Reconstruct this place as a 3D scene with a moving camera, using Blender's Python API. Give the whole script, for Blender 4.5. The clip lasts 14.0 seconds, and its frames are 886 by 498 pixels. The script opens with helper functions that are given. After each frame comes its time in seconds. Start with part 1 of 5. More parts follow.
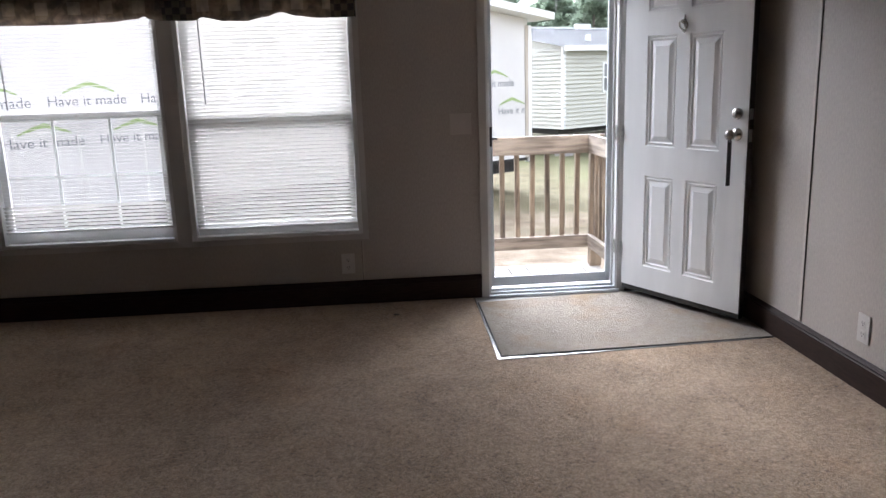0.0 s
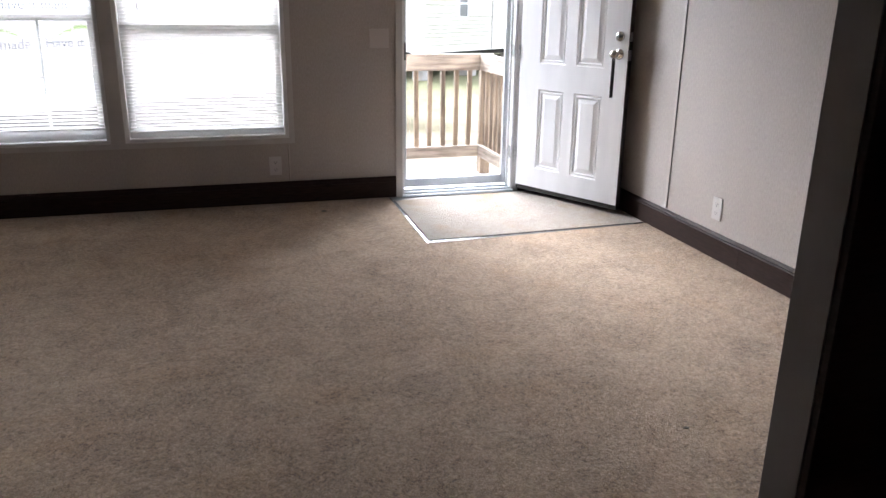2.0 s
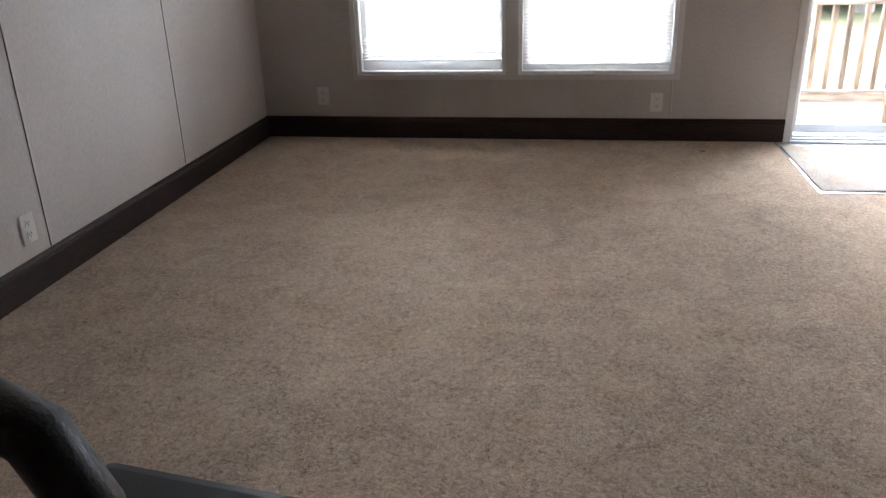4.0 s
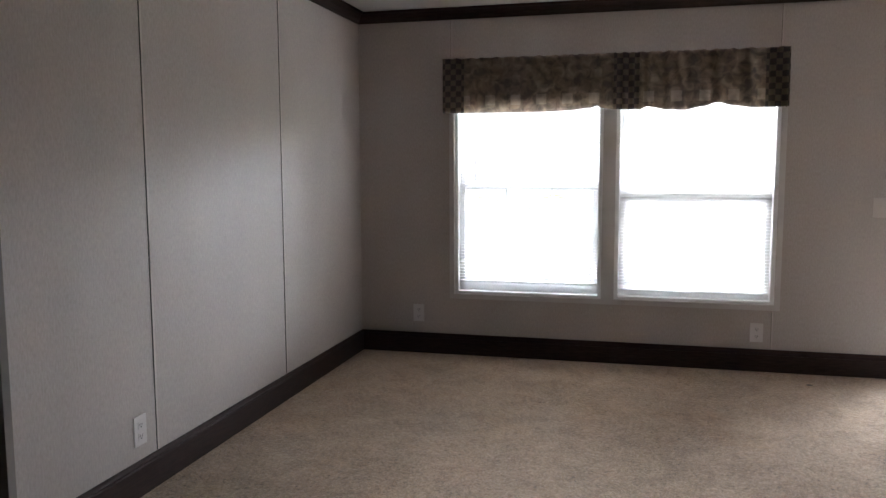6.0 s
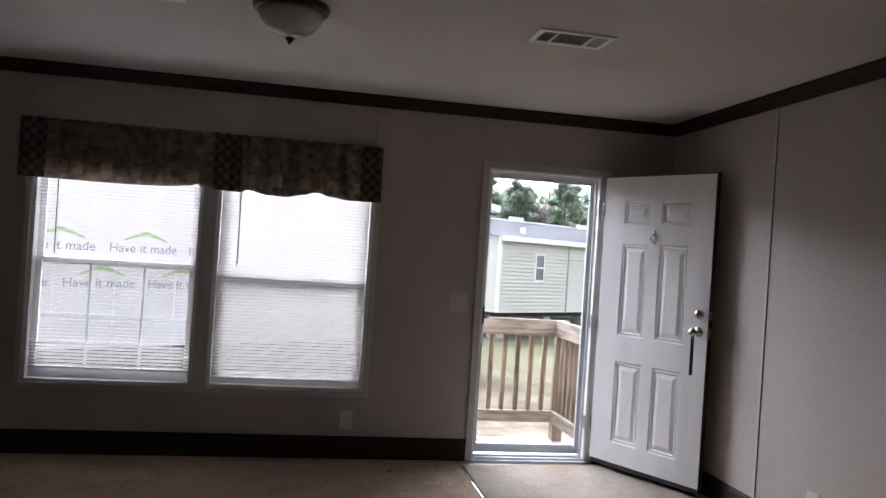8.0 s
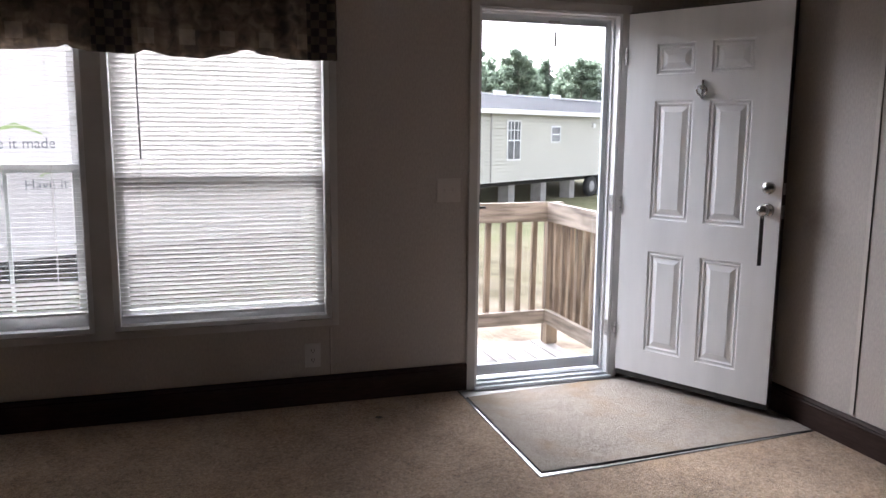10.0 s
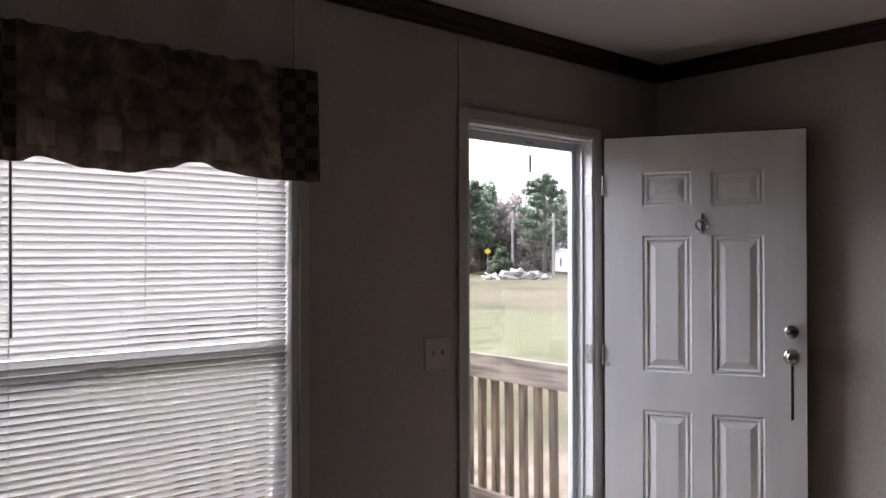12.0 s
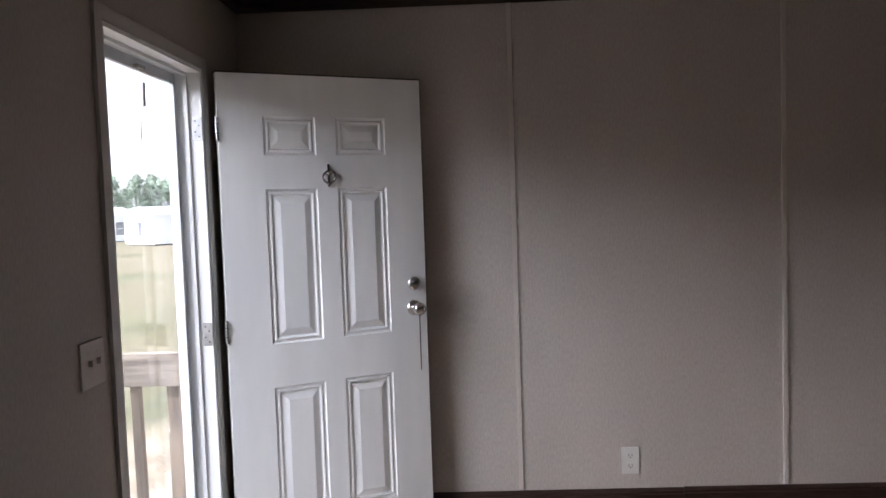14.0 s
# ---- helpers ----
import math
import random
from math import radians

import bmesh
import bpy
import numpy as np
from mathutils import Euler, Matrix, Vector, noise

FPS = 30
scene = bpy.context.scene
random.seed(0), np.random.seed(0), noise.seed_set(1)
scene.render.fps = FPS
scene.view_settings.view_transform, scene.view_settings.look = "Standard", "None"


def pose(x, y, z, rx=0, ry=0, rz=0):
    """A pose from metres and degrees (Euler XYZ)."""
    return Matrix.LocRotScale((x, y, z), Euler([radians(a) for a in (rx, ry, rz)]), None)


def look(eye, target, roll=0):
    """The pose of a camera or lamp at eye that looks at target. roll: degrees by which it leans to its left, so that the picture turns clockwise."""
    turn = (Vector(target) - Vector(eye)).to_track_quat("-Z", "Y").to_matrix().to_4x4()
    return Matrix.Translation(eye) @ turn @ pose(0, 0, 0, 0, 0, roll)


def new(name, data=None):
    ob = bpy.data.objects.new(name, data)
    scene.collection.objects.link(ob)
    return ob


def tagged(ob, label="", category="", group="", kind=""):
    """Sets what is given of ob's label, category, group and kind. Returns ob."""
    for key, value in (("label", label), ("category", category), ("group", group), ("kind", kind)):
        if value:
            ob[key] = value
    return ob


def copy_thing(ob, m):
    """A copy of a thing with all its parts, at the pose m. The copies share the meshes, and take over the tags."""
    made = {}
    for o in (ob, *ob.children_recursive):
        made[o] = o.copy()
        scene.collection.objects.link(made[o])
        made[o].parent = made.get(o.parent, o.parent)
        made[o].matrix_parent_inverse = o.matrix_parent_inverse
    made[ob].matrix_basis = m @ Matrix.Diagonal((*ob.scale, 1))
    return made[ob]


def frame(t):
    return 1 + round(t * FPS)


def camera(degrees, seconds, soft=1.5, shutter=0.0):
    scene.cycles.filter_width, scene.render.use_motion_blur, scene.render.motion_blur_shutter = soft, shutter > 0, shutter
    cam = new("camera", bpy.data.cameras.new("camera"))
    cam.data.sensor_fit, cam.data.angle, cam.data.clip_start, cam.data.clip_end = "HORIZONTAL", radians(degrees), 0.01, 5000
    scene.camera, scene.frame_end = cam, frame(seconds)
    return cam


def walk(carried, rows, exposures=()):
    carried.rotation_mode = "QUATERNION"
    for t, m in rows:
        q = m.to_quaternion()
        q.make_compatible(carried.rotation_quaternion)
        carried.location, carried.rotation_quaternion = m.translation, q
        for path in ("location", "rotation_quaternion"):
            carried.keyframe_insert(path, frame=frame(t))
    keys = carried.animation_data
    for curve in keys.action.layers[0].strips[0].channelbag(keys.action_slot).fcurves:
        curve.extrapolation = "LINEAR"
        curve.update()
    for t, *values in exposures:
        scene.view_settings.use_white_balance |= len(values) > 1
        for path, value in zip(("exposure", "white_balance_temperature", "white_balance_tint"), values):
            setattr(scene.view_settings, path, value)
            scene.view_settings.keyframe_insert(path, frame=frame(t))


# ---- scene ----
cam = camera(59.2, 14.0)
PATH = [
    (0, (-0.603, -4.688, 1.372), (-0.451, -2.742, 0.935), -1.8),
    (0.5, (-0.744, -4.905, 1.366), (-0.453, -3.001, 0.826), -1.3),
    (1, (-0.863, -4.908, 1.314), (-0.343, -3.027, 0.878), 0.5),
    (1.5, (-1.042, -4.971, 1.302), (-0.66, -3.088, 0.747), -1.5),
    (2, (-1.179, -5.232, 1.35), (-0.645, -3.406, 0.733), 0.8),
    (2.5, (-1.209, -5.3, 1.333), (-0.929, -3.44, 0.653), -1.7),
    (3, (-1.24, -5.313, 1.342), (-1.233, -3.457, 0.595), -2.8),
    (3.2, (-1.265, -5.309, 1.345), (-1.332, -3.465, 0.575), -2.4),
    (5.3, (-1.594, -5.326, 1.314), (-2.087, -3.443, 0.858), -1.2),
    (5.5, (-1.61, -5.336, 1.314), (-2.097, -3.429, 0.955), -0.8),
    (6, (-1.575, -5.35, 1.346), (-2.063, -3.422, 1.134), -0.2),
    (6.5, (-1.393, -5.354, 1.416), (-1.745, -3.386, 1.355), 0.7),
    (7, (-1.34, -5.386, 1.434), (-1.307, -3.386, 1.46), 1.5),
    (7.5, (-1.302, -5.375, 1.444), (-1.002, -3.399, 1.497), 2.8),
    (8, (-1.201, -5.202, 1.402), (-0.839, -3.236, 1.413), 3.8),
    (8.2, (-1.13, -5.124, 1.378), (-0.738, -3.164, 1.321), 3.6),
    (10.3, (-1.496, -3.589, 1.395), (-0.849, -1.722, 1.084), 0.4),
    (10.5, (-1.65, -3.432, 1.408), (-0.963, -1.58, 1.097), 0.5),
    (11, (-1.807, -3.01, 1.409), (-1.002, -1.186, 1.254), -0.1),
    (11.5, (-1.995, -2.635, 1.422), (-1.067, -0.864, 1.457), -0.1),
    (12, (-2.091, -2.299, 1.465), (-0.773, -0.795, 1.478), -0.1),
    (12.2, (-2.084, -2.136, 1.47), (-0.566, -0.836, 1.546), -0.5),
    (12.5, (-2.1, -1.909, 1.487), (-0.486, -0.729, 1.515), -1.6),
    (13, (-2.21, -1.578, 1.468), (-0.326, -0.91, 1.394), -2.8),
    (13.5, (-2.192, -1.296, 1.479), (-0.233, -0.915, 1.367), -1.9),
    (14, (-2.118, -1.004, 1.473), (-0.123, -0.94, 1.354), -1.9),
]
EXPOSURES = [(0, 3.6, 5950, 19), (0.5, 3.87, 5950, 19), (1.5, 4.27, 5950, 19), (2.5, 4.58, 5950, 19), (3.2, 4.72, 5900, 18), (5.3, 5.85, 5700, 13), (5.6, 5.82, 5700, 13), (6.0, 5.15, 5750, 15), (6.5, 4.12, 5850, 18), (7.0, 3.72, 5880, 20), (7.5, 3.52, 5900, 21), (8.2, 3.5, 5900, 21), (10.5, 3.6, 6050, 22), (11.0, 3.3, 6050, 22), (11.5, 2.98, 6100, 23), (12.0, 3.0, 6080, 23), (12.5, 3.2, 6050, 23), (13, 3.43, 6000, 22), (14, 3.52, 5950, 21)]
walk(cam, [(t, look(e, g, r)) for t, e, g, r in PATH], EXPOSURES)
SKY, SUN = 0.09, 1.5

# ---------- light ----------
world = bpy.data.worlds.new("overcast_sky")
scene.world = world
world.use_nodes = True
wn, wl = world.node_tree.nodes, world.node_tree.links
wn.clear()
sky = wn.new("ShaderNodeTexSky")
sky.sky_type, sky.sun_disc = "NISHITA", False
sky.sun_elevation, sky.sun_rotation = radians(27), radians(-8)
sky.dust_density, sky.air_density = 4.0, 1.0
grey = wn.new("ShaderNodeHueSaturation")
grey.inputs["Saturation"].default_value = 0.12
back = wn.new("ShaderNodeBackground")
back.inputs["Strength"].default_value = SKY
wout = wn.new("ShaderNodeOutputWorld")
wl.new(sky.outputs[0], grey.inputs["Color"])
wl.new(grey.outputs[0], back.inputs["Color"])
wl.new(back.outputs[0], wout.inputs["Surface"])

sun_data = bpy.data.lights.new("sun", "SUN")
sun_data.energy, sun_data.angle, sun_data.color = SUN, radians(95), (0.96, 0.98, 1.0)
sun = new("sun", sun_data)
sun.matrix_basis = look((-7, 52, 27), (0, 0, 0))


# ---------- materials ----------
def ramp(nodes, links, source, stops):
    r = nodes.new("ShaderNodeValToRGB")
    while len(r.color_ramp.elements) < len(stops):
        r.color_ramp.elements.new(0.5)
    for e, (p, c) in zip(r.color_ramp.elements, stops):
        e.position, e.color = p, (*c, 1)
    links.new(source, r.inputs[0])
    return r.outputs[0]


def surface(name, dark, light, scale=3.0, rough=0.6, metal=0.0, grain=0.0, grain_scale=300.0, stretch=(1, 1, 1), spec=0.5,
            rough_var=0.1, vary=0.0, relief=0.002, contrast=(0.3, 0.7), fleck=0.0, scuff=None):
    """Colour mottled at two scales, with fine relief, in metres of the world."""
    m = bpy.data.materials.new(name)
    m.use_nodes = True
    n, l = m.node_tree.nodes, m.node_tree.links
    b = n["Principled BSDF"]
    geo = n.new("ShaderNodeNewGeometry")
    mp = n.new("ShaderNodeMapping")
    mp.inputs["Scale"].default_value = stretch
    l.new(geo.outputs["Position"], mp.inputs["Vector"])
    big = n.new("ShaderNodeTexNoise")
    big.inputs["Scale"].default_value, big.inputs["Detail"].default_value = scale, 6
    l.new(mp.outputs[0], big.inputs["Vector"])
    col = ramp(n, l, big.outputs["Fac"], [(contrast[0], dark), (contrast[1], light)])
    if vary:
        info = n.new("ShaderNodeObjectInfo")
        hsv = n.new("ShaderNodeHueSaturation")
        mr = n.new("ShaderNodeMapRange")
        mr.inputs["To Min"].default_value, mr.inputs["To Max"].default_value = 1 - vary, 1 + vary
        l.new(info.outputs["Random"], mr.inputs["Value"])
        l.new(mr.outputs[0], hsv.inputs["Value"])
        l.new(col, hsv.inputs["Color"])
        col = hsv.outputs[0]
    if fleck:
        weave = n.new("ShaderNodeTexNoise")
        weave.inputs["Scale"].default_value, weave.inputs["Detail"].default_value, weave.inputs["Roughness"].default_value = 130, 4, 0.7
        l.new(mp.outputs[0], weave.inputs["Vector"])
        tone = ramp(n, l, weave.outputs["Fac"], [(0.3, (1 - fleck,) * 3), (0.7, (1 + fleck,) * 3)])
        mul = n.new("ShaderNodeMix"); mul.data_type = "RGBA"; mul.blend_type = "MULTIPLY"; mul.inputs[0].default_value = 1.0
        l.new(col, mul.inputs[6]); l.new(tone, mul.inputs[7])
        col = mul.outputs[2]
    if scuff:
        # a smudge where the door knob rubs the wall
        far = n.new("ShaderNodeVectorMath"); far.operation = "DISTANCE"; far.inputs[1].default_value = scuff
        l.new(geo.outputs["Position"], far.inputs[0])
        rag = n.new("ShaderNodeMath"); rag.operation = "MULTIPLY_ADD"; rag.inputs[1].default_value = 0.16
        sm = n.new("ShaderNodeTexNoise"); sm.inputs["Scale"].default_value, sm.inputs["Detail"].default_value = 11, 5
        l.new(geo.outputs["Position"], sm.inputs["Vector"]); l.new(sm.outputs["Fac"], rag.inputs[0]); l.new(far.outputs["Value"], rag.inputs[2])
        dirt = ramp(n, l, rag.outputs[0], [(0.1, (0.68, 0.67, 0.66)), (0.22, (1, 1, 1))])
        mul2 = n.new("ShaderNodeMix"); mul2.data_type = "RGBA"; mul2.blend_type = "MULTIPLY"; mul2.inputs[0].default_value = 1.0
        l.new(col, mul2.inputs[6]); l.new(dirt, mul2.inputs[7])
        col = mul2.outputs[2]
    l.new(col, b.inputs["Base Color"])
    b.inputs["Metallic"].default_value = metal
    b.inputs["Specular IOR Level"].default_value = spec
    rr = n.new("ShaderNodeMapRange")
    rr.inputs["To Min"].default_value, rr.inputs["To Max"].default_value = max(0.02, rough - rough_var), min(1, rough + rough_var)
    l.new(big.outputs["Fac"], rr.inputs["Value"])
    l.new(rr.outputs[0], b.inputs["Roughness"])
    if grain:
        fine = n.new("ShaderNodeTexNoise")
        fine.inputs["Scale"].default_value, fine.inputs["Detail"].default_value = grain_scale, 3
        l.new(mp.outputs[0], fine.inputs["Vector"])
        bump = n.new("ShaderNodeBump")
        bump.inputs["Strength"].default_value, bump.inputs["Distance"].default_value = grain, relief
        l.new(fine.outputs["Fac"], bump.inputs["Height"])
        l.new(bump.outputs[0], b.inputs["Normal"])
    return m


def carpet_material(name, dark, mid, light, stain=0.35):
    """Cut-pile carpet: tufts, brushed patches and a few stains."""
    m = bpy.data.materials.new(name)
    m.use_nodes = True
    n, l = m.node_tree.nodes, m.node_tree.links
    b = n["Principled BSDF"]
    b.inputs["Roughness"].default_value = 1.0
    b.inputs["Specular IOR Level"].default_value = 0.1
    b.inputs["Sheen Weight"].default_value = 0.25
    b.inputs["Sheen Roughness"].default_value = 0.6
    geo = n.new("ShaderNodeNewGeometry")
    def noise_at(scale, detail, rough=0.6, distort=0.0):
        t = n.new("ShaderNodeTexNoise")
        t.inputs["Scale"].default_value, t.inputs["Detail"].default_value = scale, detail
        t.inputs["Roughness"].default_value, t.inputs["Distortion"].default_value = rough, distort
        l.new(geo.outputs["Position"], t.inputs["Vector"])
        return t.outputs["Fac"]
    tuft, patch, wide = noise_at(66, 5, 0.8, 1.2), noise_at(5.5, 6, 0.72, 0.8), noise_at(1.3, 4)
    def mix(a, fa, c, fc):
        u = n.new("ShaderNodeMath"); u.operation = "MULTIPLY"; u.inputs[1].default_value = fa
        v = n.new("ShaderNodeMath"); v.operation = "MULTIPLY_ADD"; v.inputs[1].default_value = fc
        l.new(a, u.inputs[0]); l.new(c, v.inputs[0]); l.new(u.outputs[0], v.inputs[2])
        return v.outputs[0]
    value = mix(mix(tuft, 0.7, patch, 0.2), 1.0, wide, 0.1)
    col = ramp(n, l, value, [(0.39, dark), (0.5, mid), (0.61, light)])
    # yellowish trodden stains
    where = ramp(n, l, noise_at(2.3, 3), [(0.52, (0, 0, 0)), (0.72, (stain, stain, stain))])
    soak = n.new("ShaderNodeMix"); soak.data_type = "RGBA"; soak.blend_type = "MULTIPLY"
    soak.inputs[7].default_value = (0.95, 0.76, 0.5, 1)
    l.new(where, soak.inputs[0]); l.new(col, soak.inputs[6])
    l.new(soak.outputs[2], b.inputs["Base Color"])
    bump = n.new("ShaderNodeBump")
    bump.inputs["Strength"].default_value, bump.inputs["Distance"].default_value = 1.0, 0.018
    l.new(mix(tuft, 0.8, patch, 0.5), bump.inputs["Height"])
    l.new(bump.outputs[0], b.inputs["Normal"])
    return m


def glass_material(name, gloss=0.035):
    m = bpy.data.materials.new(name)
    m.use_nodes = True
    n, l = m.node_tree.nodes, m.node_tree.links
    n.remove(n["Principled BSDF"])
    clear, shine, mixer = n.new("ShaderNodeBsdfTransparent"), n.new("ShaderNodeBsdfGlossy"), n.new("ShaderNodeMixShader")
    clear.inputs["Color"].default_value = (0.95, 0.97, 0.96, 1)
    shine.inputs["Roughness"].default_value = 0.03
    face, power, gain = n.new("ShaderNodeLayerWeight"), n.new("ShaderNodeMath"), n.new("ShaderNodeMath")
    face.inputs["Blend"].default_value = 0.5
    power.operation, power.inputs[1].default_value = "POWER", 3.0
    gain.operation, gain.inputs[1].default_value, gain.inputs[2].default_value = "MULTIPLY_ADD", 0.45, gloss
    l.new(face.outputs["Facing"], power.inputs[0]); l.new(power.outputs[0], gain.inputs[0])
    l.new(gain.outputs[0], mixer.inputs[0]); l.new(clear.outputs[0], mixer.inputs[1]); l.new(shine.outputs[0], mixer.inputs[2])
    l.new(mixer.outputs[0], n["Material Output"].inputs["Surface"])
    return m


def slat_material(name):
    """Thin white vinyl that lets some daylight through."""
    m = bpy.data.materials.new(name)
    m.use_nodes = True
    n, l = m.node_tree.nodes, m.node_tree.links
    b = n["Principled BSDF"]
    b.inputs["Base Color"].default_value = (0.52, 0.505, 0.49, 1)
    b.inputs["Roughness"].default_value = 0.4
    tr, mixer = n.new("ShaderNodeBsdfTranslucent"), n.new("ShaderNodeMixShader")
    tr.inputs["Color"].default_value = (0.9, 0.87, 0.8, 1)
    mixer.inputs[0].default_value = 0.09
    l.new(b.outputs[0], mixer.inputs[1]); l.new(tr.outputs[0], mixer.inputs[2])
    l.new(mixer.outputs[0], n["Material Output"].inputs["Surface"])
    return m


def check_fabric(name):
    m = bpy.data.materials.new(name)
    m.use_nodes = True
    n, l = m.node_tree.nodes, m.node_tree.links
    b = n["Principled BSDF"]
    b.inputs["Roughness"].default_value = 0.95
    geo, mp, ch = n.new("ShaderNodeNewGeometry"), n.new("ShaderNodeMapping"), n.new("ShaderNodeTexChecker")
    mp.inputs["Scale"].default_value = (27, 0.0, 27)
    ch.inputs["Scale"].default_value = 1.0
    ch.inputs["Color1"].default_value, ch.inputs["Color2"].default_value = (0.085, 0.074, 0.07, 1), (0.2, 0.162, 0.128, 1)
    l.new(geo.outputs["Position"], mp.inputs["Vector"]); l.new(mp.outputs[0], ch.inputs["Vector"])
    ns = n.new("ShaderNodeTexNoise"); ns.inputs["Scale"].default_value = 60
    mx = n.new("ShaderNodeMix"); mx.data_type = "RGBA"; mx.blend_type = "OVERLAY"; mx.inputs[0].default_value = 0.5
    l.new(ch.outputs["Color"], mx.inputs[6]); l.new(ns.outputs["Color"], mx.inputs[7]); l.new(mx.outputs[2], b.inputs["Base Color"])
    return m


def leaf_fabric(name):
    """Woven fabric with blocks and leaves in olive, brown and straw."""
    m = bpy.data.materials.new(name)
    m.use_nodes = True
    n, l = m.node_tree.nodes, m.node_tree.links
    b = n["Principled BSDF"]
    b.inputs["Roughness"].default_value = 0.95
    geo, mp = n.new("ShaderNodeNewGeometry"), n.new("ShaderNodeMapping")
    mp.inputs["Scale"].default_value = (1, 0.0, 1)
    l.new(geo.outputs["Position"], mp.inputs["Vector"])
    vo = n.new("ShaderNodeTexVoronoi")
    vo.distance, vo.inputs["Scale"].default_value, vo.inputs["Randomness"].default_value = "CHEBYCHEV", 9.0, 0.8
    l.new(mp.outputs[0], vo.inputs["Vector"])
    block = ramp(n, l, vo.outputs["Distance"], [(0.0, (0.6, 0.5, 0.39)), (0.2, (0.55, 0.455, 0.35)), (0.23, (0.27, 0.22, 0.18)), (0.6, (0.2, 0.165, 0.14))])
    ns = n.new("ShaderNodeTexNoise")
    ns.inputs["Scale"].default_value, ns.inputs["Detail"].default_value, ns.inputs["Distortion"].default_value = 17, 6, 0.7
    l.new(mp.outputs[0], ns.inputs["Vector"])
    leaf = ramp(n, l, ns.outputs["Fac"], [(0.38, (0.14, 0.115, 0.1)), (0.52, (0.31, 0.245, 0.19)), (0.66, (0.5, 0.41, 0.3))])
    mx = n.new("ShaderNodeMix"); mx.data_type = "RGBA"; mx.inputs[0].default_value = 0.72
    l.new(block, mx.inputs[6]); l.new(leaf, mx.inputs[7])
    # a row of straw-coloured squares along the lower edge, 17 cm apart
    def math_node(op, a, v, c=None):
        q = n.new("ShaderNodeMath"); q.operation = op
        l.new(a, q.inputs[0]); q.inputs[1].default_value = v
        if c is not None:
            q.inputs[2].default_value = c
        return q.outputs[0]
    xyz = n.new("ShaderNodeSeparateXYZ")
    l.new(geo.outputs["Position"], xyz.inputs[0])
    px = math_node("PINGPONG", math_node("ADD", xyz.outputs["X"], 2.577 + 10 * 0.173), 0.0865)
    in_x = math_node("LESS_THAN", px, 0.034)
    in_z = math_node("COMPARE", xyz.outputs["Z"], 1.786, 0.034)
    both = n.new("ShaderNodeMath"); both.operation = "MULTIPLY"
    l.new(in_x, both.inputs[0]); l.new(in_z, both.inputs[1])
    fray = n.new("ShaderNodeMath"); fray.operation = "MULTIPLY"
    l.new(both.outputs[0], fray.inputs[0]); l.new(ns.outputs["Fac"], fray.inputs[1])
    weight = math_node("MULTIPLY", fray.outputs[0], 1.15)
    sq = n.new("ShaderNodeMix"); sq.data_type = "RGBA"
    sq.inputs[7].default_value = (0.58, 0.5, 0.4, 1)
    l.new(weight, sq.inputs[0]); l.new(mx.outputs[2], sq.inputs[6])
    mx = sq
    fine = n.new("ShaderNodeTexNoise"); fine.inputs["Scale"].default_value = 500
    bump = n.new("ShaderNodeBump"); bump.inputs["Strength"].default_value = 0.3; bump.inputs["Distance"].default_value = 0.001
    l.new(geo.outputs["Position"], fine.inputs["Vector"]); l.new(fine.outputs["Fac"], bump.inputs["Height"]); l.new(bump.outputs[0], b.inputs["Normal"])
    l.new(mx.outputs[2], b.inputs["Base Color"])
    tr, mixer = n.new("ShaderNodeBsdfTranslucent"), n.new("ShaderNodeMixShader")
    l.new(mx.outputs[2], tr.inputs["Color"])
    mixer.inputs[0].default_value = 0.12
    l.new(b.outputs[0], mixer.inputs[1]); l.new(tr.outputs[0], mixer.inputs[2])
    l.new(mixer.outputs[0], n["Material Output"].inputs["Surface"])
    return m


